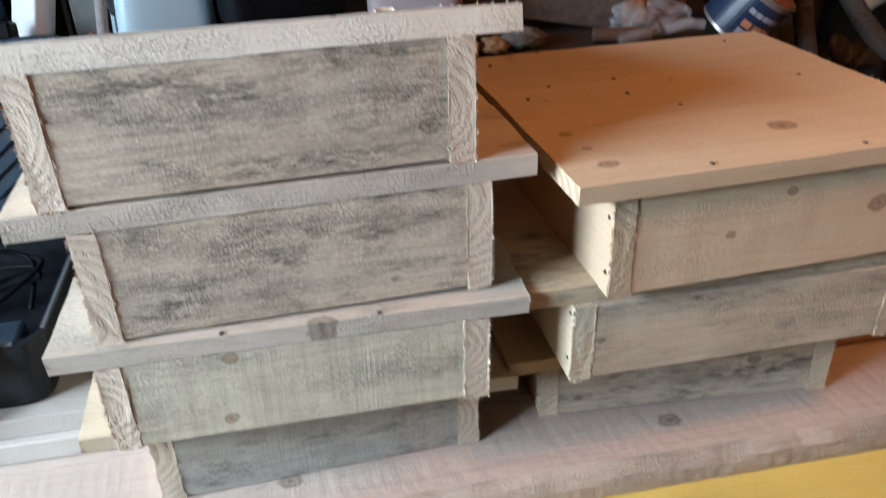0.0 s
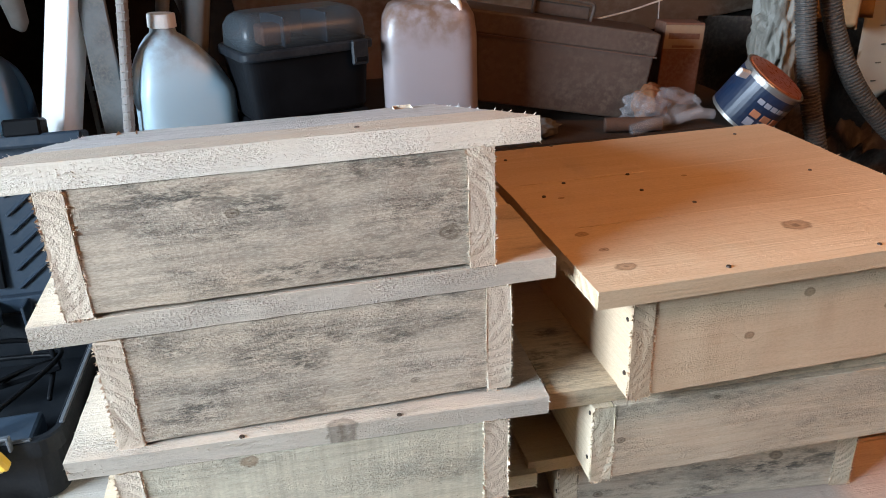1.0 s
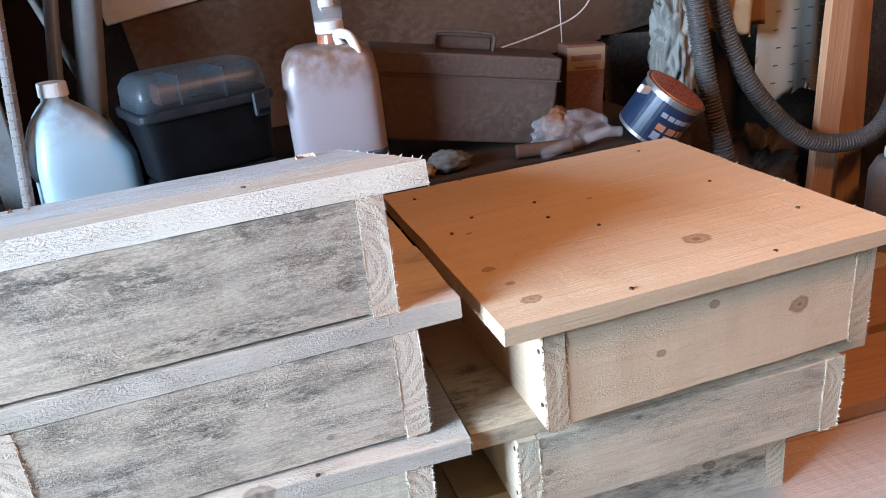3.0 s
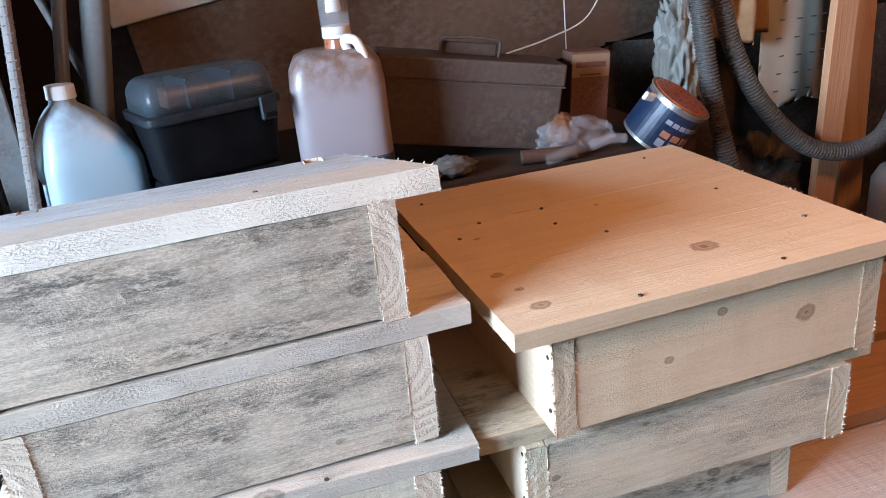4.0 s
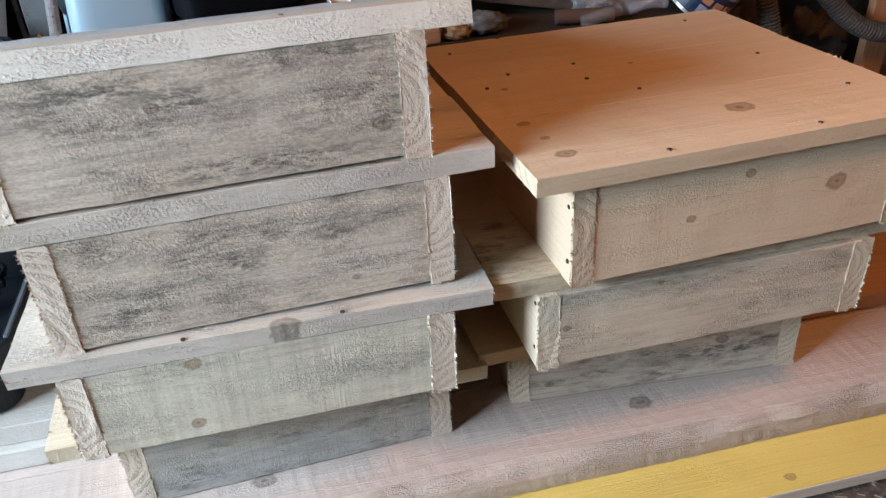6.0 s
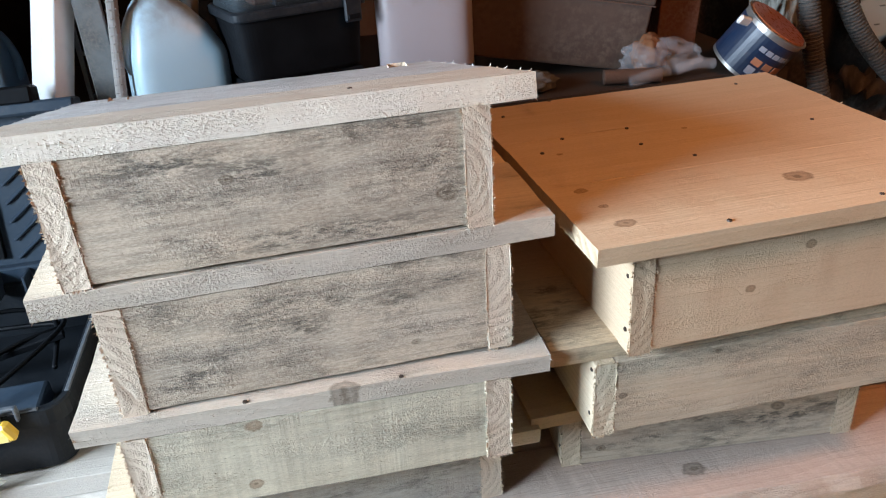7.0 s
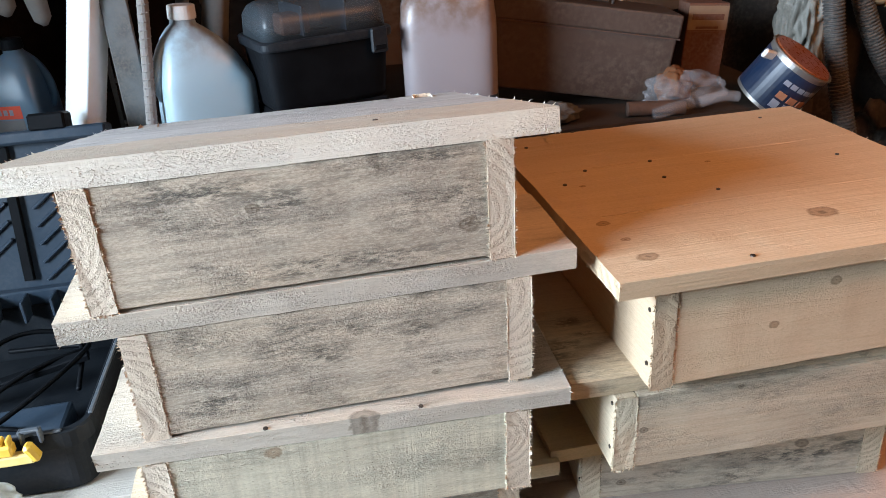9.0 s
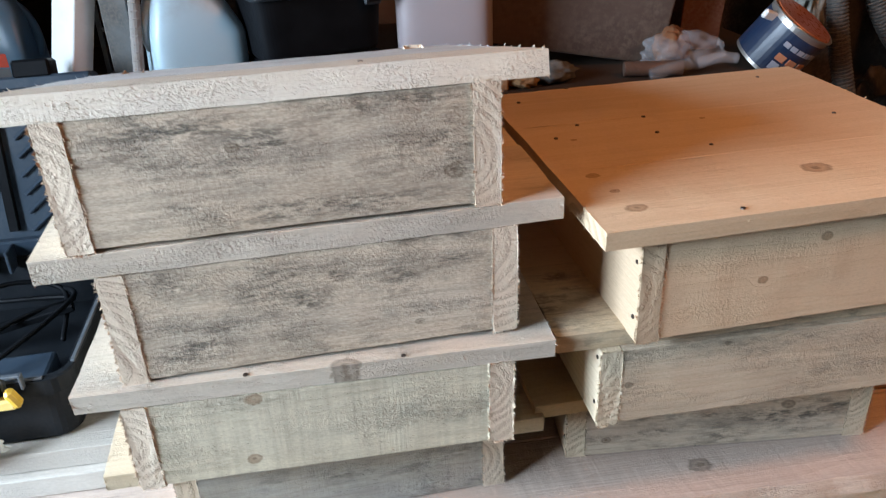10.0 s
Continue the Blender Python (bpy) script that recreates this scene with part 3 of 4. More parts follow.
nest_box(at(0.012, 0, 0.660), 0.431, 0.132, 0.46, -0.272, 0.264, 0.026, front_1, wood_end,
         "grey weathered sawn-board nest box with sloping overhanging lid", 100, tufts=520, lid_tufts=420, slope=0.21, gap=0.0035, lid_mats=(lid_rough, lid_daylit, lid_daylit), lid_depth=0.515,
         lid_screws=((0.088, 0.075),))
nest_box(at(0.030, 0, 0.502), 0.430, 0.131, 0.47, -0.270, 0.266, 0.0255, front_2, wood_end,
         "grey mould-stained sawn-board nest box with overhanging flat lid", 120, tufts=520, lid_tufts=420, gap=0.003, lid_mats=(lid_grey, wood_side, wood_lid))
nest_box(at(0.019, -0.0175, 0.3645) @ pose(0, 0, 0, 0, 0.6, -2.1), 0.428, 0.113, 0.46, -0.259, 0.262, 0.0225, front_3, wood_end,
         "pale yellowish rough-sawn nest box with overhanging greyed lid", 140, lid_mats=(lid_grey_b, wood_lid, wood_lid), lid_screws=((0.09, 0.004), (-0.08, 0.004)))
nest_box(at(0.033, 0.063, 0.2055), 0.424, 0.110, 0.46, -0.283, 0.262, 0.022, front_4, wood_end,
         "blue-grey weathered nest box resting on the planks", 160, lid_front=-0.02, lid_mats=(wood_side, wood_side, wood_side), lid_roll=2.4)
nest_box(at(0.595, -0.045, 0.4875), 0.450, 0.1305, 0.46, -0.273, 0.252, 0.0215, front_5, wood_tan,
         "clean warm-toned sawn nest box with wide screwed board lid", 180, tufts=200, lid_tufts=90, lid_front=-0.012, lid_mats=(lid_knotty, lid_knotty_b, wood_lid),
         lid_screws=((-0.114, 0.003), (0.078, 0.004), (0.192, 0.098), (0.168, 0.25), (0.169, 0.445), (-0.231, 0.269), (-0.051, 0.187), (-0.186, 0.311), (-0.085, 0.317), (-0.095, 0.251), (-0.233, 0.438), (-0.14, 0.486)),
         side_screws=((-1, 0.012, 0.10), (-1, 0.012, 0.03)))
nest_box(at(0.566, -0.033, 0.3565) @ pose(0, 0, 0, 0, 0.7, -1.8), 0.456, 0.108, 0.46, -0.281, 0.268, 0.023, front_6, wood_side,
         "greyish streaked sawn nest box with overhanging board lid", 200, tufts=650, lid_front=0.010, lid_mats=(lid_spotted, wood_lid, wood_lid), side_screws=((-1, 0.012, 0.095), (-1, 0.012, 0.03)))
nest_box(at(0.561, 0.060, 0.2055) @ pose(0, 0, 0, 0, 0, -7.5), 0.436, 0.112, 0.44, -0.275, 0.262, 0.02, front_7, wood_side,
         "mould-streaked sawn nest box turned slightly on the planks", 220, lid_front=-0.012, lid_mat=wood_lid, lid_yaw=6.5, side_screws=((-1, 0.012, 0.09), (-1, 0.012, 0.03)))



# ---- what stands behind the boxes ----
black_plastic = surface("dusty_black_plastic", (0.004, 0.0045, 0.0055), (0.010, 0.011, 0.013), rough=0.48, scale=14, dust=0.0, spec=0.07)
blue_black = surface("blue_black_plastic", (0.022, 0.036, 0.055), (0.038, 0.054, 0.075), rough=0.32, scale=16, dust=0.05, spec=0.45)
dark_trim = surface("dark_blue_grey_plastic", (0.007, 0.010, 0.014), (0.014, 0.019, 0.025), rough=0.4, scale=16, dust=0.05, spec=0.35)
yellow_plastic = surface("yellow_plastic", (0.80, 0.50, 0.07), (0.68, 0.40, 0.05), rough=0.4, scale=30, bump_size=0)
case_plastic = surface("scuffed_dark_grey_plastic", (0.007, 0.009, 0.012), (0.014, 0.017, 0.021), rough=0.45, scale=22, dust=0.03, spec=0.2)
rim_grey = surface("grey_rim_plastic", (0.075, 0.088, 0.105), (0.045, 0.054, 0.066), rough=0.45, scale=30, dust=0.25)
yellow_pale = surface("pale_worn_yellow_plastic", (0.78, 0.60, 0.26), (0.74, 0.50, 0.12), rough=0.5, scale=40, bump_size=0)
white_pvc = surface("white_plastic_profile", (0.86, 0.87, 0.88), (0.79, 0.80, 0.81), rough=0.35, scale=12, dust=0.1, bump_size=0.0002)
steel_grey = surface("dull_grey_steel", (0.17, 0.17, 0.17), (0.07, 0.066, 0.062), rough=0.6, metal=0.4, scale=25, dust=0.3)
rust = surface("rusty_rod_steel", (0.26, 0.24, 0.23), (0.14, 0.12, 0.105), rough=0.8, metal=0.2, scale=60, dust=0.35)
rust_brown = surface("rust_brown_steel", (0.10, 0.05, 0.032), (0.06, 0.028, 0.018), rough=0.8, scale=40, dust=0.1)
grey_pipe = surface("grey_water_pipe", (0.20, 0.205, 0.21), (0.14, 0.14, 0.14), rough=0.45, scale=10, dust=0.4)
brown_paint = surface("brown_painted_chest", (0.070, 0.047, 0.037), (0.042, 0.027, 0.021), rough=0.6, scale=11, dust=0.12, spec=0.3)
plywood = surface("brown_stained_plywood", (0.125, 0.078, 0.052), (0.062, 0.035, 0.023), rough=0.75, scale=5, dust=0.25, stretch=(1, 1, 1.4), spec=0.2)
pale_board = surface("whitewashed_board", (0.66, 0.62, 0.56), (0.50, 0.46, 0.41), rough=0.8, scale=7, dust=0.3)
rubber = surface("grey_corrugated_hose", (0.055, 0.052, 0.050), (0.032, 0.030, 0.029), rough=0.5, scale=20, dust=0.35, spec=0.4)
cream_cloth = surface("cream_perforated_vinyl", (0.38, 0.36, 0.30), (0.29, 0.27, 0.22), rough=0.7, scale=8, dust=0.2)
tan_cloth = surface("tan_fleece", (0.34, 0.21, 0.11), (0.20, 0.11, 0.055), rough=0.95, scale=30, bump_size=0.003, spec=0.1)
grey_cloth = surface("grey_work_cloth", (0.13, 0.12, 0.11), (0.07, 0.063, 0.06), rough=0.95, scale=22, bump_size=0.002, spec=0.1)
dark_cloth = surface("dark_brown_tarpaulin", (0.030, 0.022, 0.018), (0.055, 0.040, 0.030), rough=0.6, scale=12, dust=0.2)
tin_blue = surface("blue_printed_tin", (0.009, 0.021, 0.052), (0.006, 0.014, 0.036), rough=0.35, scale=9, dust=0.06, spec=0.5)
tin_metal = surface("bare_tin_metal", (0.42, 0.40, 0.38), (0.30, 0.27, 0.24), rough=0.35, metal=0.8, scale=20, dust=0.2)
lid_red = surface("red_brown_lid_lacquer", (0.33, 0.10, 0.04), (0.22, 0.06, 0.025), rough=0.28, scale=14, dust=0.12, spec=0.6)
label_grey = surface("pale_label_print", (0.26, 0.27, 0.31), (0.18, 0.19, 0.23), rough=0.5, scale=30, bump_size=0)
label_orange = surface("orange_label_print", (0.40, 0.17, 0.09), (0.28, 0.11, 0.06), rough=0.5, scale=30, bump_size=0)
label_red = surface("red_label_print", (0.62, 0.07, 0.03), (0.5, 0.05, 0.02), rough=0.5, scale=30, bump_size=0)
carton_mat = surface("faded_printed_carton", (0.13, 0.052, 0.030), (0.07, 0.026, 0.016), rough=0.8, scale=14, dust=0.2)
pale_print = surface("pale_carton_print", (0.24, 0.16, 0.10), (0.17, 0.10, 0.06), rough=0.8, scale=20)
ink = surface("dark_print", (0.09, 0.05, 0.035), (0.07, 0.04, 0.03), rough=0.7, scale=30, bump_size=0)
paper = surface("crumpled_white_paper", (0.70, 0.74, 0.72), (0.60, 0.64, 0.62), rough=0.8, scale=20)


def cloudy(name, colour, through, rough=0.35, grime=0.0, grime_from=0.0, grime_to=0.1):
    """Milky plastic that lets some light through, with grime settled on its upper part (a stain in the object's own height)."""
    m, ns, ls, bsdf = mat(name)
    tc = ns.new("ShaderNodeTexCoord")
    n1 = noise_at(ns, ls, tc.outputs["Object"], (16, 16, 16), 5.0)
    col = mix(ns, ls, math_node(ns, ls, 'MULTIPLY', n1, 0.3), colour, tuple(c * 0.8 for c in colour))
    if grime:
        sep = ns.new("ShaderNodeSeparateXYZ")
        ls.new(tc.outputs["Object"], sep.inputs[0])
        up = ramp(ns, ls, math_node(ns, ls, 'ADD', sep.outputs[2], math_node(ns, ls, 'MULTIPLY', math_node(ns, ls, 'SUBTRACT', n1, 0.5), 0.09)), grime_from, grime_to)
        spots = ramp(ns, ls, noise_at(ns, ls, tc.outputs["Object"], (45, 45, 45), 5.0), 0.32, 0.6)
        col = mix(ns, ls, math_node(ns, ls, 'MULTIPLY', math_node(ns, ls, 'MULTIPLY', up, spots), grime, True), col, (0.15, 0.085, 0.055))
    ls.new(col, bsdf.inputs["Base Color"])
    bsdf.inputs["Roughness"].default_value = rough
    bsdf.inputs["Subsurface Weight"].default_value = through
    bsdf.inputs["Subsurface Radius"].default_value = (0.02, 0.022, 0.025)
    bump(ns, ls, n1, 0.3, 0.002, bsdf)
    return m


jug_plastic = cloudy("milky_blue_white_plastic", (0.36, 0.475, 0.545), 0.25, 0.38, 0.55, 0.17, 0.25)
can_plastic = cloudy("milky_pinkish_plastic", (0.25, 0.21, 0.215), 0.25, 0.35, 1.0, 0.165, 0.235)
blue_jug_plastic = cloudy("pale_blue_plastic", (0.09, 0.16, 0.225), 0.15, 0.38, 0.3, 0.16, 0.3)
film, fns, fls, fb = mat("thin_clear_film")
fb.inputs["Base Color"].default_value = (0.48, 0.48, 0.51, 1)
fb.inputs["Roughness"].default_value = 0.25
fb.inputs["Alpha"].default_value = 0.24
clear, cns, cls, cb = mat("clear_bottle_plastic")
cb.inputs["Base Color"].default_value = (0.45, 0.42, 0.41, 1)
cb.inputs["Roughness"].default_value = 0.12
cb.inputs["Alpha"].default_value = 0.25
smoked, sns, sls, sb = mat("smoked_clear_lid")
sb.inputs["Base Color"].default_value = (0.065, 0.08, 0.092, 1)
sb.inputs["Roughness"].default_value = 0.38
sb.inputs["Alpha"].default_value = 0.55

SHELF = 0.575
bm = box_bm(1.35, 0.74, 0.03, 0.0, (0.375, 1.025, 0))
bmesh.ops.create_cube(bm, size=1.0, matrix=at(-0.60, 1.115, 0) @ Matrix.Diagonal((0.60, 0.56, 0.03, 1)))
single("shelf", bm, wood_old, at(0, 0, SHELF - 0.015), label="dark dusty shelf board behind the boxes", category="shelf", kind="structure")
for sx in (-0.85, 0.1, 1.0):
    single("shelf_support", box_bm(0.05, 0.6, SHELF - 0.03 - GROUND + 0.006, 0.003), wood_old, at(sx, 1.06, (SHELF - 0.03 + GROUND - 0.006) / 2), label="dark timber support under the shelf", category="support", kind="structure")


def white_jug(m, plastic, cap_mat, label):
    jug = base("plastic_jug", m, label, "jug", "plastic canisters")
    part("body", loft_bm([(0.0, 0.078, 0.056, -0.010, 0, 6), (0.006, 0.084, 0.060, -0.010, 0, 6), (0.10, 0.083, 0.061, -0.010, 0, 6), (0.142, 0.082, 0.061, -0.010, 0, 6), (0.154, 0.079, 0.060, -0.011, 0, 5.5), (0.190, 0.067, 0.052, -0.019, 0, 3.6),
                          (0.220, 0.049, 0.040, -0.029, 0, 3), (0.236, 0.033, 0.029, -0.034, 0, 2.4), (0.244, 0.0225, 0.0225, -0.036, 0, 2), (0.256, 0.0205, 0.0205, -0.036, 0, 2)], 40), plastic, jug, smooth=True)
    part("handle", tube_bm([(-0.046, -0.012, 0.238), (-0.074, -0.014, 0.212), (-0.089, -0.016, 0.178), (-0.094, -0.014, 0.148), (-0.086, -0.012, 0.118)], 0.0115, 12), plastic, jug, smooth=True)
    cap = cyl_bm(0.0245, 0.0235, 0.024, 28, 0.002, at(-0.036, 0, 0.264))
    part("cap", cap, cap_mat, jug, "ribbed screw cap")
    return jug


cap_white = surface("white_cap_plastic", (0.72, 0.70, 0.68), (0.6, 0.57, 0.54), rough=0.4, scale=40, dust=0.2, bump_size=0)
white_jug(at(-0.128, 0.755, SHELF) @ pose(0, 0, 0, 0, 3, 16), jug_plastic, cap_white, "milky bluish-white plastic jug, grimy round the shoulder")

blue = white_jug(at(-0.507, 0.900, SHELF) @ pose(0, 0, 0, 0, 0, 165) @ Matrix.Scale(0.82, 4), blue_jug_plastic, black_plastic, "pale blue plastic jug with black cap and red label")
part("label", box_bm(0.105, 0.0014, 0.030, 0.0004), label_red, blue, "red label with pale bars", m=at(0.0, 0.0606, 0.120))
part("label", box_bm(0.105, 0.0014, 0.055, 0.0004), steel_grey, blue, "grey printed label", m=at(0.0, 0.0604, 0.075))
for k in range(5):
    part("print_bar", box_bm(0.009, 0.001, 0.013, 0.0003), label_grey, blue, m=at(-0.028 + 0.014 * k, 0.0616, 0.120))


def tool_box():
    box = base("toolbox", at(0.074, 0.745, SHELF) @ pose(0, 0, 0, 0, 0, 18) @ Matrix.Diagonal((0.88, 0.9, 1.0, 1)), "dusty black plastic toolbox with clear smoked lid", "toolbox")
    part("lower_case", box_bm(0.250, 0.15, 0.090, 0.010, (0, 0, 0.045), 3), black_plastic, box)
    part("body", loft_bm([(0.092, 0.120, 0.070, 0, 0, 9), (0.098, 0.124, 0.073, 0, 0, 9), (0.185, 0.132, 0.080, 0, 0, 9), (0.200, 0.134, 0.082, 0, 0, 9)], 48), black_plastic, box)
    part("rim", loft_bm([(0.200, 0.140, 0.088, 0, 0, 10), (0.203, 0.141, 0.089, 0, 0, 10), (0.213, 0.141, 0.089, 0, 0, 10), (0.216, 0.138, 0.086, 0, 0, 10)], 48), dark_trim, box)
    lid = part("lid", loft_bm([(0.216, 0.132, 0.081, 0, 0, 8), (0.250, 0.129, 0.077, 0, 0, 9), (0.264, 0.122, 0.068, 0.003, 0.004, 8), (0.270, 0.112, 0.058, 0.004, 0.006, 7), (0.272, 0.10, 0.050, 0.004, 0.006, 6)], 48), smoked, box, "smoked clear plastic lid", smooth=True)
    for x in (-0.045, 0.045):
        part("divider", box_bm(0.003, 0.13, 0.050, 0.0005), blue_black, box, m=at(x, 0.0, 0.241))
    part("inner_pack", box_bm(0.06, 0.05, 0.035, 0.004), carton_mat, box, "brown packet under the lid", m=at(-0.055, -0.025, 0.236))
    latch = part("latch", box_bm(0.036, 0.010, 0.044, 0.003), dark_trim, box, m=at(0.100, -0.0945, 0.196))
    part("latch_rib", box_bm(0.026, 0.004, 0.008, 0.0012), black_plastic, latch, m=at(0, -0.006, -0.012))


tool_box()


def jerry_can():
    can = base("jerrycan", at(0.324, 0.76, SHELF) @ pose(0, 0, 0, 0, 0, -10) @ Matrix.Diagonal((1.03, 1.0, 1.10, 1)), "milky pinkish plastic jerrycan, grimy on top", "jerrycan", "plastic canisters")
    part("body", loft_bm([(0, 0.080, 0.062, 0, 0, 5), (0.008, 0.086, 0.068, 0, 0, 5), (0.07, 0.087, 0.069, 0, 0, 5), (0.19, 0.087, 0.069, 0, 0, 5), (0.222, 0.083, 0.066, 0, 0, 4.5), (0.240, 0.072, 0.057, 0, 0, 4), (0.247, 0.056, 0.045, 0, 0, 3.5)], 44), can_plastic, can, smooth=True)
    part("dark_dregs", loft_bm([(0.002, 0.0868, 0.0688, 0, 0, 5), (0.062, 0.0882, 0.0702, 0, 0, 5), (0.068, 0.0882, 0.0702, 0, 0, 5)], 44), blue_black, can, "dark band of liquid at the foot", smooth=True)
    part("handle", tube_bm([(0.030, -0.028, 0.238), (0.024, -0.034, 0.262), (0.044, -0.040, 0.258), (0.056, -0.050, 0.226)], 0.0085, 10), cap_white, can, "white plastic handle", smooth=True)
    part("neck", cyl_bm(0.026, 0.024, 0.02, 24, 0.002, at(0.012, 0.012, 0.253)), lid_red, can, "red-brown neck ring")
    bottle = part("bottle", loft_bm([(0.262, 0.025, 0.025, 0.012, 0.012, 2), (0.272, 0.0265, 0.0265, 0.012, 0.012, 2), (0.34, 0.0265, 0.0265, 0.012, 0.012, 2), (0.352, 0.020, 0.020, 0.012, 0.012, 2)], 28), clear, can, "clear cut plastic bottle", smooth=True)
    part("bottle_base", cyl_bm(0.0262, 0.0255, 0.020, 28, 0.002, at(0.012, 0.012, 0.273)), cap_white, bottle)
    part("inner_cap", cyl_bm(0.014, 0.012, 0.022, 20, 0.002, at(0.012, 0.012, 0.316)), cap_white, bottle)


jerry_can()


def chest():
    box = base("metal_chest", at(0.592, 0.850, SHELF + 0.030) @ pose(0, 0, 0, 0, 10, -9), "dull brown painted metal chest with a wire handle", "chest")
    part("body", box_bm(0.385, 0.13, 0.135, 0.004, (0, 0, 0.0675), 2), brown_paint, box)
    lid = part("lid", box_bm(0.393, 0.138, 0.046, 0.005, (0, 0, 0.158), 2), brown_paint, box)
    part("handle", tube_bm([(-0.062, -0.01, 0.180), (-0.062, -0.014, 0.212), (-0.045, -0.016, 0.217), (0.0, -0.016, 0.219), (0.045, -0.016, 0.217), (0.062, -0.014, 0.212), (0.062, -0.01, 0.180)], 0.0038, 8), brown_paint, lid, "bent wire handle", smooth=True)
    part("handle_grip", box_bm(0.115, 0.006, 0.026, 0.002), brown_paint, lid, m=at(0, -0.002, 0.195))
    part("seam", box_bm(0.394, 0.0012, 0.003, 0.0003), ink, box, m=at(0, -0.0694, 0.134))


chest()

carton = base("carton", at(0.898, 0.87, SHELF) @ pose(0, 0, 0, 0, 4, -6), "faded reddish printed carton standing on the shelf", "carton")
part("body", box_bm(0.090, 0.06, 0.178, 0.002), carton_mat, carton, m=at(0, 0, 0.089))
part("top_band", box_bm(0.088, 0.001, 0.050, 0.0003), pale_print, carton, "pale upper band", m=at(0, -0.0306, 0.148))
for z, w, h in ((0.150, 0.070, 0.012), (0.128, 0.050, 0.005), (0.118, 0.058, 0.004)):
    part("print_bar", box_bm(w, 0.0008, h, 0.0002), carton_mat, carton, m=at(0, -0.0313, z))


def paint_tin():
    tin = base("paint_tin", at(0.957, 0.685, SHELF + 0.006) @ pose(0, 0, 0, 27, 25, 8), "blue printed paint tin with rusty red lid, leaning", "paint tin")
    part("body", cyl_bm(0.066, 0.066, 0.104, 48, 0, at(0, 0, 0.052)), tin_metal, tin, "bare tin wall", smooth=False)
    part("label", cyl_bm(0.0664, 0.0664, 0.086, 48, 0, at(0, 0, 0.050)), tin_blue, tin, "dark blue label")
    part("rim", tube_bm([(0.0675 * math.cos(a * math.pi / 12), 0.0675 * math.sin(a * math.pi / 12), 0.105) for a in range(25)], 0.0022, 8), tin_metal, tin, smooth=True)
    part("lid", cyl_bm(0.065, 0.062, 0.006, 48, 0.0015, at(0, 0, 0.1065)), lid_red, tin, "rusty red lid")
    for k in range(3):
        a = radians(-118 + 22 * k)
        part("print_block", box_bm(0.019, 0.0016, 0.014, 0.0003), label_orange, tin, m=at(0.0662 * math.cos(a), 0.0662 * math.sin(a), 0.044) @ pose(0, 0, 0, 0, 0, -28 + 22 * k))
        part("print_block", box_bm(0.017, 0.0016, 0.017, 0.0003), label_grey, tin, m=at(0.0662 * math.cos(a), 0.0662 * math.sin(a), 0.024) @ pose(0, 0, 0, 0, 0, -28 + 22 * k))
    for k in range(5):
        a = radians(-125 + 14 * k)
        part("print_bar", box_bm(0.013, 0.0015, 0.010, 0.0003), label_grey, tin, m=at(0.0662 * math.cos(a), 0.0662 * math.sin(a), 0.070) @ pose(0, 0, 0, 0, 0, -35 + 14 * k))
    part("handle_lug", box_bm(0.032, 0.010, 0.018, 0.003), cap_white, tin, "white plastic handle lug", m=at(-0.080, -0.006, 0.088) @ pose(0, 0, 0, 0, 0, 10))


paint_tin()


def crumpled(name, m, sx, sy, sz, material, seed, amount, label, category, detail=4, scale=3.0):
    bm = bmesh.new()
    bmesh.ops.create_icosphere(bm, subdivisions=detail, radius=1.0)
    for v in bm.verts:
        p = v.co.copy()
        f = 1 + amount * (noise.noise(p * scale + Vector((seed, 0, 0))) + 0.6 * abs(noise.noise(p * scale * 2.3 + Vector((0, seed, 0)))) - 0.2)
        v.co = Vector((p.x * sx * f, p.y * sy * f, max(p.z, -0.75) * sz * f))
    low = min(v.co.z for v in bm.verts)
    for v in bm.verts:
        v.co.z -= low
    return single(name, bm, material, m, smooth=True, label=label, category=category)


bag = crumpled("plastic_bag", at(0.795, 0.715, SHELF), 0.085, 0.05, 0.038, film, 5, 0.28, "crumpled clear plastic bag tied in a knot", "plastic bag", 5, 2.2)
part("knot_tail", tube_bm([(0.01, -0.05, 0.020), (0.05, -0.058, 0.030), (0.085, -0.060, 0.026)], 0.011, 9), film, bag, smooth=True)
part("knot_tail", tube_bm([(-0.01, -0.05, 0.020), (-0.05, -0.060, 0.018), (-0.092, -0.058, 0.008)], 0.012, 9), film, bag, smooth=True)
crumpled("rag", at(0.775, 0.722, SHELF + 0.002), 0.035, 0.03, 0.042, surface("rust_brown_cloth", (0.17, 0.075, 0.035), (0.10, 0.04, 0.02), rough=0.95, scale=30, bump_size=0.003, spec=0.1), 9, 0.3, "orange-brown rag inside the plastic bag", "rag")
crumpled("plastic_sack", at(1.145, 0.86, SHELF), 0.055, 0.05, 0.15, surface("dusty_white_sack", (0.19, 0.18, 0.155), (0.10, 0.092, 0.078), rough=0.5, scale=26, dust=0.3, bump_size=0.004), 3, 0.35, "crumpled dusty white plastic sack", "sack", 5, 4.5)
crumpled("rag", at(0.52, 0.70, SHELF), 0.045, 0.03, 0.022, grey_cloth, 12, 0.3, "crumpled grey-brown rag on the shelf", "rag", 4)
crumpled("rag", at(0.46, 0.69, SHELF), 0.03, 0.025, 0.016, tan_cloth, 22, 0.3, "scrap of tan cloth on the shelf", "rag", 4)
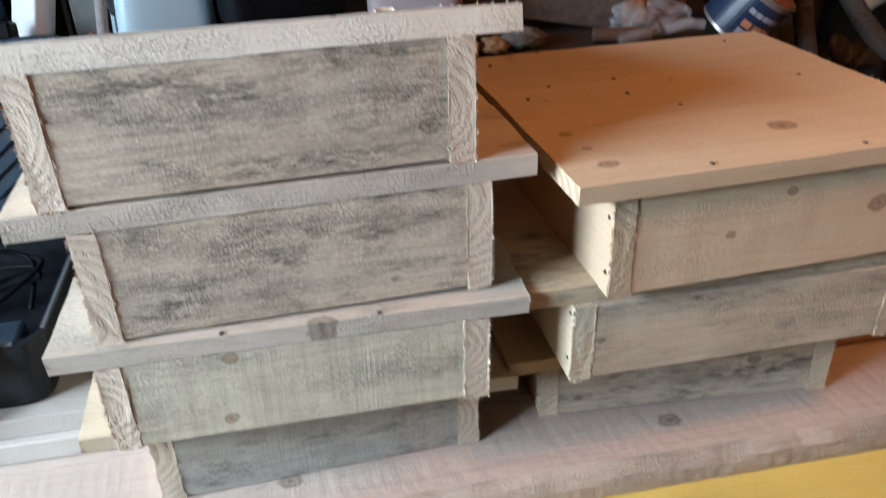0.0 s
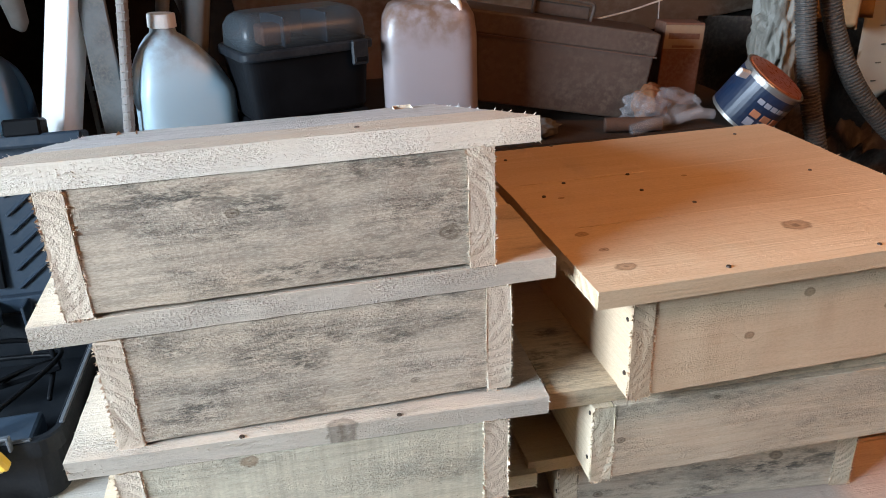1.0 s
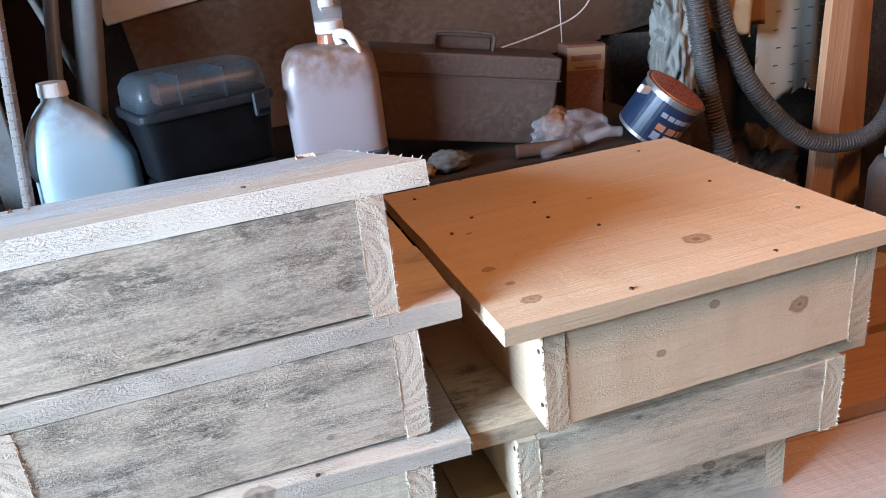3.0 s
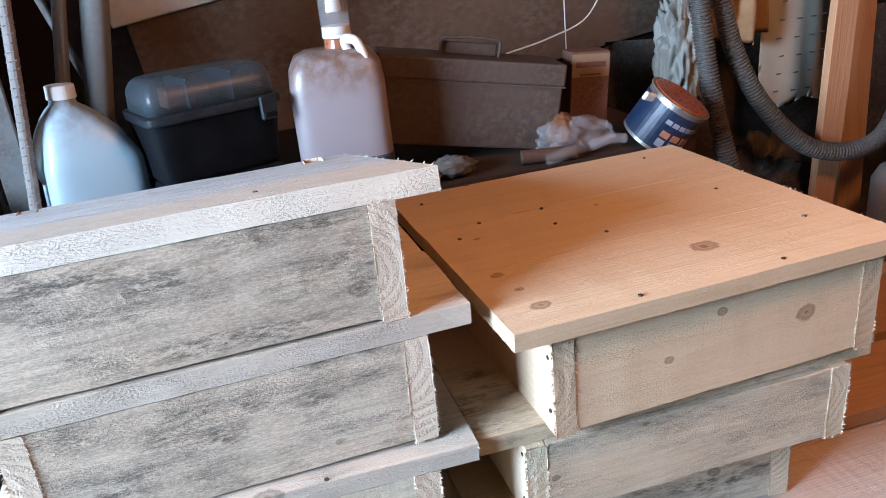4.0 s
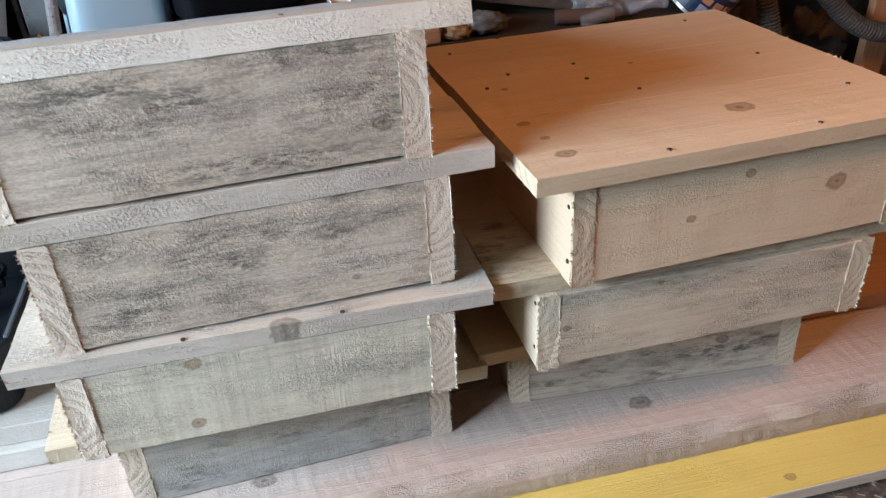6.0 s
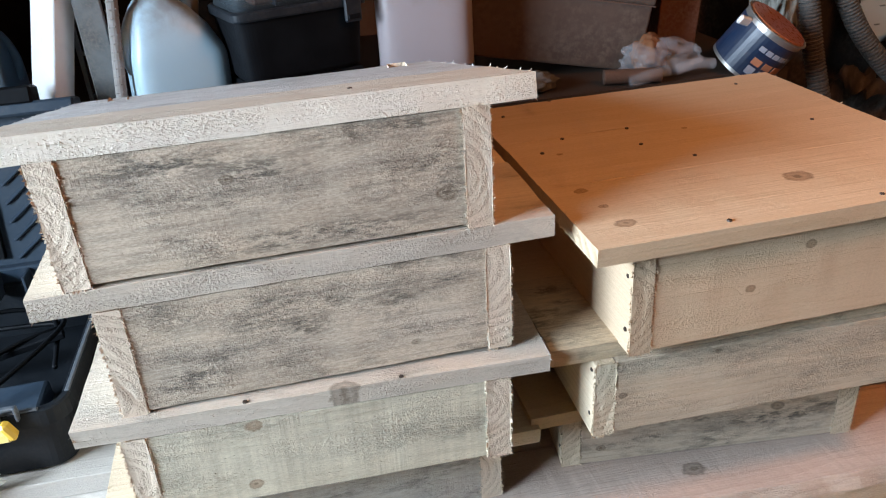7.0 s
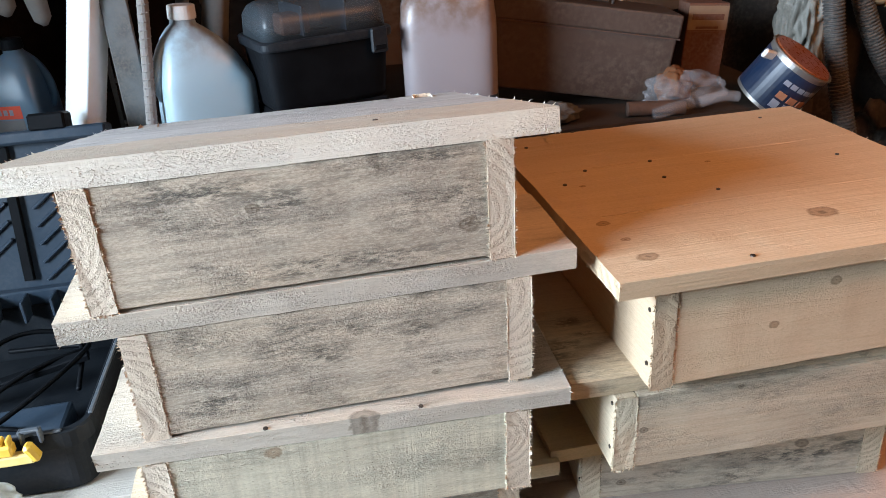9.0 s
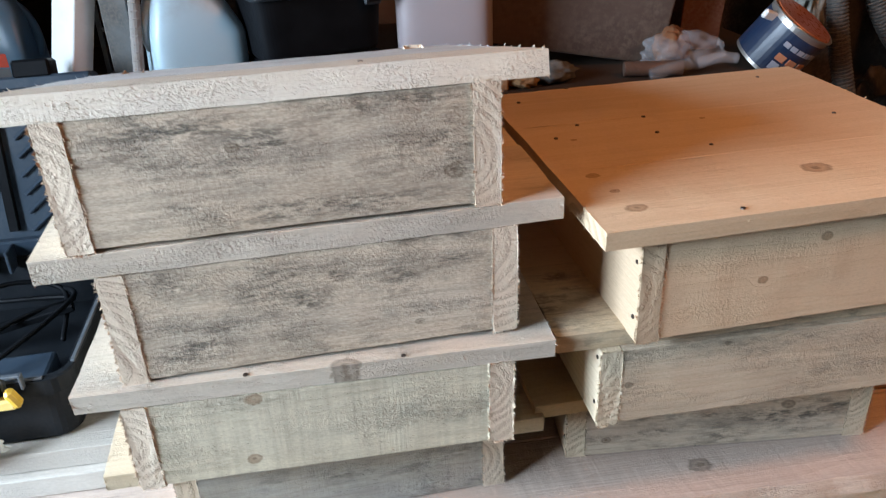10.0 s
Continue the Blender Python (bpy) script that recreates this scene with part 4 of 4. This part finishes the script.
single("tube_end", tube_bm([(0.66, 0.685, SHELF + 0.017), (0.72, 0.672, SHELF + 0.016), (0.77, 0.66, SHELF + 0.0155)], 0.0145, 14), rust_brown, smooth=True, label="rusty brown metal tube lying on the shelf", category="tube")
single("block", box_bm(0.05, 0.04, 0.03, 0.003), wood_plain, at(0.40, 0.69, SHELF + 0.0152), label="small reddish wooden block on the shelf", category="block")

# boards leaning on the wall
single("plywood_sheet", box_bm(1.47, 0.014, 0.80, 0.002), plywood, at(0.673, 1.3825, 1.0) @ pose(0, 0, 0, 0, -6.8, 0), label="stained brown plywood sheet fixed along the wall", category="plywood sheet")
single("board", box_bm(1.1, 0.018, 0.12, 0.003), pale_board, at(0.45, 1.366, 1.024) @ pose(0, 0, 0, 0, -8.3, 0), label="pale whitewashed board fixed over the plywood", category="board")
single("cord", tube_bm([(0.78, 1.02, 0.745), (0.90, 1.03, 0.765), (1.02, 1.06, 0.80), (1.12, 1.12, 0.90)], 0.0022, 6), cap_white, smooth=True, label="thin pale cord hanging before the plywood", category="cord")
single("cord", tube_bm([(0.955, 1.06, 0.95), (0.957, 1.06, 0.80), (0.956, 1.055, 0.70)], 0.0016, 6), cap_white, smooth=True, label="thin pale cord hanging straight down", category="cord")


def leaning(name, x0, z0, x1, z1, y, bm_of, material, label, category, smooth=False, lying=False):
    """A long thing whose axis runs through (x0, z0) and (x1, z1) at depth y, from the floor up."""
    d = Vector((x1 - x0, 0, z1 - z0)).normalized()
    foot = Vector((x0, y, z0)) - d * ((z0 - GROUND + 0.004) / d.z)
    length = 1.95 / d.z
    ang = math.degrees(math.atan2(d.x, d.z))
    return single(name, bm_of(length), material, at(*(foot + d * length / 2)) @ pose(0, 0, 0, 0, ang - (90 if lying else 0), 0), smooth=smooth, label=label, category=category)


def profile_bm(length):
    bm = box_bm(0.050, 0.050, length, 0.002)
    bmesh.ops.rotate(bm, verts=bm.verts, cent=(0, 0, 0), matrix=Matrix.Rotation(radians(58), 3, 'Z'))
    return bm


leaning("white_profile", -0.360, 0.652, -0.302, 0.876, 0.79, profile_bm, white_pvc, "white plastic profile leaning upright behind the boxes", "profile")
leaning("grey_lath", -0.262, 0.655, -0.262, 0.868, 0.78, lambda n: box_bm(0.046, 0.012, n, 0.002), steel_grey, "speckled grey lath leaning against the wall", "lath")


def rebar_bm(n):
    bm = cyl_bm(0.0095, 0.0095, n, 14)
    pts = [(0.0098 * math.cos(k * 0.5), 0.0098 * math.sin(k * 0.5), -n / 2 + 0.02 + k * 0.0011) for k in range(int((n - 0.04) / 0.0011))]
    ring = []
    for p in pts[::2]:
        ring.append([bm.verts.new(Vector(p) + Vector(o)) for o in ((0, 0, 0.0014), (p[0] * 0.14, p[1] * 0.14, 0), (0, 0, -0.0014))])
    for a, b in zip(ring, ring[1:]):
        for k in range(2):
            bm.faces.new((a[k], a[k + 1], b[k + 1], b[k]))
    return bm


leaning("twisted_rod", -0.230, 0.659, -0.202, 0.868, 0.70, rebar_bm, rust, "rusty twisted steel rod leaning upright", "rod")
leaning("water_pipe", -0.110, 0.787, -0.074, 0.973, 0.92, lambda n: cyl_bm(0.026, 0.026, n, 24), grey_pipe, "dusty grey plastic water pipe leaning on the wall", "pipe", True)
leaning("thin_pipe", -0.163, 0.843, -0.135, 0.98, 0.93, lambda n: cyl_bm(0.013, 0.013, n, 16), grey_pipe, "thin grey pipe leaning on the wall", "pipe", True)
leaning("thin_pipe", -0.12, 0.80, -0.175, 0.99, 0.97, lambda n: cyl_bm(0.008, 0.008, n, 12), rust, "thin brown rod leaning across the pipes", "rod", True)
leaning("upright_plank", 1.462, 0.34, 1.478, 0.80, 0.72, lambda n: plank_bm(n, 0.022, 0.062, 77), wood_plain, "planed reddish plank standing upright", "plank", lying=True)
leaning("upright_plank", 1.60, 0.34, 1.585, 0.80, 0.78, lambda n: plank_bm(n, 0.022, 0.075, 78), wood_plain, "darker reddish plank standing upright behind the hose", "plank", lying=True)

bracket = base("wire_bracket", at(-0.285, 0.84, SHELF), "small grey metal bracket standing on the shelf", "bracket")
for x in (-0.022, 0.016):
    part("upright", box_bm(0.008, 0.008, 0.22, 0.001), steel_grey, bracket, m=at(x, 0, 0.11))
for z in (0.06, 0.14, 0.205):
    part("crossbar", box_bm(0.046, 0.006, 0.008, 0.001), steel_grey, bracket, m=at(-0.003, 0, z))

drum = base("grey_drum", at(1.585, 0.60, GROUND - 0.003), "grey plastic drum with a white lid piece", "drum")
part("body", loft_bm([(0, 0.066, 0.066, 0, 0, 2), (0.01, 0.070, 0.070, 0, 0, 2), (0.27, 0.070, 0.070, 0, 0, 2), (0.30, 0.055, 0.055, 0, 0, 2), (0.31, 0.03, 0.03, 0, 0, 2)], 32), grey_pipe, drum, smooth=True)
part("lid_piece", box_bm(0.075, 0.05, 0.028, 0.005, (0, 0, 0), 2), white_pvc, drum, "white plastic lid piece", m=at(-0.01, -0.01, 0.322))

# hoses and cloths hanging by the wall
single("hose", tube_bm([(1.085, 0.735, 0.98), (1.097, 0.722, 0.846), (1.113, 0.715, 0.728), (1.132, 0.70, 0.606), (1.160, 0.68, 0.480), (1.20, 0.67, 0.33), (1.24, 0.68, GROUND + 0.02)], 0.0185, 18, 0.003, 0.0075), rubber, smooth=False, label="grey corrugated hose hanging down to the floor", category="hose")
single("hose", tube_bm([(1.14, 0.76, 0.98), (1.168, 0.745, 0.837), (1.21, 0.74, 0.712), (1.276, 0.72, 0.592), (1.375, 0.685, 0.490), (1.494, 0.66, 0.466), (1.607, 0.68, 0.502), (1.70, 0.74, 0.62), (1.74, 0.80, 0.85)], 0.0185, 18, 0.003, 0.0075), rubber, smooth=False, label="grey corrugated hose hanging in a loop", category="hose")


def hanging_bm(w, h, fold, seed, n=26, bow=0.02):
    bm = bmesh.new()
    bmesh.ops.create_grid(bm, x_segments=n, y_segments=n, size=0.5)
    for v in bm.verts:
        x, z = v.co.x, v.co.y
        y = fold * (math.sin(x * 17 + seed + z * 2) + 0.6 * noise.noise(Vector((x * 5, z * 4, seed)))) - bow * math.cos(x * math.pi)
        v.co = Vector((x * w, y, z * h + 0.01 * math.sin(x * 9 + seed)))
    bmesh.ops.solidify(bm, geom=bm.faces[:], thickness=0.004)
    return bm


# solid bars stand for the sheet's openings, their shade put into a dark colour
slot_shade = surface("slot_shade_tone", (0.15, 0.135, 0.11), (0.10, 0.09, 0.07), rough=0.8, scale=30, bump_size=0)
sheet = base("vinyl_sheet", at(1.525, 0.92, 0.82), "cream perforated vinyl sheet hanging by the wall", "sheet")
part("sheet", hanging_bm(0.21, 0.56, 0.002, 1, bow=0.035), cream_cloth, sheet, smooth=True)
for r in range(11):
    for c in range(4):
        x = -0.066 + 0.042 * c + 0.004 * ((r * 7 + c * 3) % 3)
        part("slot", box_bm(0.015, 0.004, 0.0028, 0.001), slot_shade, sheet, m=at(x, -0.0365 * math.cos(x / 0.21 * math.pi) - 0.0022, -0.25 + 0.044 * r))
single("fleece", hanging_bm(0.16, 0.40, 0.018, 4, bow=0.03), tan_cloth, at(1.33, 0.90, 0.92), smooth=True, label="tan fleece cloth hanging in folds", category="cloth")
single("tarpaulin", hanging_bm(0.95, 0.62, 0.03, 8, bow=0.02), dark_cloth, at(1.55, 1.06, 0.42), smooth=True, label="dark brown tarpaulin hanging in folds", category="tarpaulin")
crumpled("crumpled_tarpaulin", at(1.36, 0.83, GROUND), 0.16, 0.09, 0.17, dark_cloth, 31, 0.5, "heap of dark tarpaulin on the floor", "tarpaulin", 5)
for k, (x, z, s) in enumerate(((-0.50, 0.97, 1.0), (-0.44, 0.95, 1.1), (-0.385, 0.93, 0.9))):
    single("work_glove", loft_bm([(0.0, 0.004, 0.004, 0, 0, 2), (0.012, 0.017 * s, 0.012, 0, 0, 2), (0.07, 0.023 * s, 0.015, 0.006, 0, 2), (0.15, 0.026 * s, 0.018, -0.004, 0, 2), (0.27, 0.030, 0.02, -0.02, 0, 2)], 20), grey_cloth, at(x, 0.80, z - 0.10) @ pose(0, 0, 0, 0, -12, 0), smooth=True,
           label="grey work cloth hanging limp from above", category="cloth", group="hanging cloths")


# ---- the open tool case beside the boxes, on two planks ----
CASE_TOP = TOP + 0.066
def tool_case():
    W, D, H = 0.63, 0.404, 0.113
    case = base("tool_case", at(-0.623, 0.425, CASE_TOP) @ pose(0, 0, 0, 0, 0, -1.5), "open black plastic tool case with yellow latch", "tool case")
    bm = bmesh.new()

    def ring(inset, z, r, n=6):
        vs = []
        for cx, cy, a0 in ((1, -1, -90), (1, 1, 0), (-1, 1, 90), (-1, -1, 180)):
            for k in range(n + 1):
                a = radians(a0 + 90 * k / n)
                vs.append(bm.verts.new((cx * (W / 2 - inset - r) + r * math.cos(a), cy * (D / 2 - inset - r) + r * math.sin(a), z)))
        return vs

    rings = [ring(0.022, 0.0, 0.03), ring(0.016, 0.006, 0.03), ring(0.010, H - 0.028, 0.03), ring(0.0, H - 0.026, 0.035), ring(0.0, H - 0.002, 0.035), ring(0.003, H, 0.033), ring(0.010, H, 0.03), ring(0.013, H - 0.004, 0.028), ring(0.018, 0.014, 0.025)]
    for a, b in zip(rings, rings[1:]):
        for k in range(len(a)):
            bm.faces.new((a[k], a[(k + 1) % len(a)], b[(k + 1) % len(b)], b[k]))
    bm.faces.new(rings[0])
    bm.faces.new(rings[-1])
    part("body", bm, case_plastic, case)
    rail = part("hinge_rail", box_bm(W - 0.05, 0.020, 0.030, 0.003), blue_black, case, m=at(0, D / 2 + 0.004, H + 0.012))
    for k in range(11):
        part("hinge_rib", box_bm(0.005, 0.045, 0.040, 0.001), blue_black, rail, m=at(-W / 2 + 0.055 + 0.049 * k, -0.026, -0.008))
    lid = part("lid", box_bm(W - 0.01, 0.020, 0.275, 0.006, (0, 0.010, 0.131), 2), blue_black, case, "open ribbed lid leaning back", m=at(0, D / 2 + 0.012, H + 0.026) @ pose(0, 0, 0, -14, 0, 0))
    for c in range(4):
        cx = -0.2185 + 0.1455 * c
        part("lid_frame", box_bm(0.016, 0.012, 0.235, 0.001), black_plastic, lid, m=at(cx + 0.066, -0.005, 0.131))
        for r in range(6):
            z = 0.050 + 0.032 * r
            part("lid_rib", box_bm(0.150, 0.008, 0.006, 0.0015), blue_black, lid, m=at(cx, -0.003, z) @ pose(0, 0, 0, 0, -38, 0) @ Matrix.Diagonal((0.86, 1, 1, 1)))
    part("lid_edge", box_bm(W + 0.004, 0.050, 0.022, 0.004), blue_black, lid, m=at(0, -0.008, 0.262))
    part("lid_catch", box_bm(0.06, 0.045, 0.030, 0.004), black_plastic, lid, m=at(0.225, -0.012, 0.284))
    # strips on the front and right rim, its highlights put into a paler grey
    for x0, y0, sx, sy in ((0, -D / 2 + 0.004, W - 0.07, 0.006), (W / 2 - 0.004, 0, 0.006, D - 0.07)):
        part("rim_highlight", box_bm(sx, sy, 0.004, 0.001), rim_grey, case, m=at(x0, y0, H + 0.001))
    latch = part("latch", box_bm(0.100, 0.014, 0.017, 0.003), yellow_pale, case, "pale worn yellow plastic latch", m=at(0.196, -D / 2 - 0.014, H - 0.021))
    part("latch_end", box_bm(0.012, 0.018, 0.028, 0.004), yellow_plastic, latch, "yellow latch end", m=at(0.049, -0.001, 0.008) @ pose(0, 0, 0, 0, -24, 0))
    part("latch_grip", box_bm(0.036, 0.018, 0.017, 0.003), yellow_plastic, latch, "ribbed yellow grip", m=at(0.010, 0.0, 0.017))
    part("latch_grip", box_bm(0.030, 0.018, 0.017, 0.003), yellow_plastic, latch, "ribbed yellow grip", m=at(-0.042, 0.0, 0.015))
    for k in range(4):
        part("latch_tooth", box_bm(0.0045, 0.014, 0.010, 0.0012), yellow_plastic, latch, m=at(-0.004 + 0.0092 * k, 0.002, 0.029))
    for x in (0.232, 0.256):
        part("latch_clip", box_bm(0.004, 0.010, 0.022, 0.001), rim_grey, case, m=at(x, -D / 2 - 0.003, H + 0.004))
    part("latch_bridge", box_bm(0.026, 0.008, 0.004, 0.001), rim_grey, case, m=at(0.244, -D / 2 - 0.003, H + 0.013))


tool_case()
CASE = at(-0.623, 0.425, CASE_TOP + 0.015)
for k, pts in enumerate((((0.20, -0.10, 0.03), (0.05, -0.05, 0.06), (0.12, 0.10, 0.085), (0.22, 0.12, 0.06), (0.24, 0.0, 0.03)), ((0.02, -0.12, 0.03), (0.16, 0.02, 0.06), (0.24, 0.10, 0.05), (0.10, 0.14, 0.04)),
                         ((0.10, -0.14, 0.04), (0.20, -0.06, 0.07), (0.255, 0.06, 0.075), (0.20, 0.15, 0.05)))):
    single("cable", tube_bm(pts, 0.0042, 8), black_plastic, CASE, smooth=True, label="black cable coiled inside the tool case", category="cable", group="cables in the case")
single("tool_tray", box_bm(0.16, 0.09, 0.035, 0.006, (0, 0, 0.0175), 2), blue_black, CASE @ at(0.16, -0.08, 0.0), label="blue-black plastic tray lying in the tool case", category="tray")
single("spirit_level", box_bm(0.27, 0.022, 0.012, 0.002), black_plastic, CASE @ at(0.12, 0.03, 0.044) @ pose(0, 0, 0, 0, -6, 12), label="black flat tool lying in the tool case", category="tool")
crumpled("paper", at(-0.470, 0.198, CASE_TOP), 0.055, 0.011, 0.034, paper, 41, 0.35, "torn white paper lying on the planks", "paper", 4)

# ---- unseen bulb added at the warm fill, loose shavings and splinters ----
bulb = base("added_bulb", at(1.06, -0.42, 1.66), "unseen bulb added as a body for the warm fill light", "lamp")
glass, gns, gls, gb = mat("warm_glowing_bulb")
gb.inputs["Emission Color"].default_value, gb.inputs["Emission Strength"].default_value = (1.0, 0.55, 0.25, 1), 4.0
part("socket", cyl_bm(0.018, 0.018, 0.05, 16, 0.002, at(0, 0, 0.16)), black_plastic, bulb)
part("flex", cyl_bm(0.003, 0.003, 0.78, 8, 0, at(0, 0, 0.57)), black_plastic, bulb)
part("bulb", loft_bm([(0.105, 0.008, 0.008, 0, 0, 2), (0.115, 0.02, 0.02, 0, 0, 2), (0.128, 0.024, 0.024, 0, 0, 2), (0.14, 0.014, 0.014, 0, 0, 2)], 16), glass, bulb, smooth=True)

rnd = random.Random(7)
chip = wood("wood_shavings", (0.40, 0.31, 0.23), (0.20, 0.14, 0.10), grey=0.3, saw=0, fuzz=0)


def shavings(name, count, place, size, label, material):
    bm = bmesh.new()
    for _ in range(count):
        p, a = Vector(place()), rnd.uniform(0, 6.3)
        L, w, curl = rnd.uniform(*size), rnd.uniform(0.0008, 0.0022), rnd.uniform(-0.5, 1.2)
        d, q = Vector((math.cos(a), math.sin(a), 0)), Vector((-math.sin(a), math.cos(a), 0))
        last = None
        for k in range(4):
            t = k / 3
            c = p + d * (L * t) + q * (curl * L * t * t * 0.5) + Vector((0, 0, 0.0015 + abs(curl) * L * 0.5 * t * (1 - t)))
            now = (bm.verts.new(c - q * w / 2), bm.verts.new(c + q * w / 2 + Vector((0, 0, w * 0.4))))
            if last:
                bm.faces.new((last[0], last[1], now[1], now[0]))
            last = now
    return single(name, bm, material, label=label, category="shavings", kind="stuff")


shavings("floor_shavings", 8000, lambda: (rnd.uniform(-0.3, 2.2), rnd.uniform(-0.75, -0.10), GROUND + 0.003), (0.004, 0.022), "pale wood shavings scattered over the dark floor", chip)
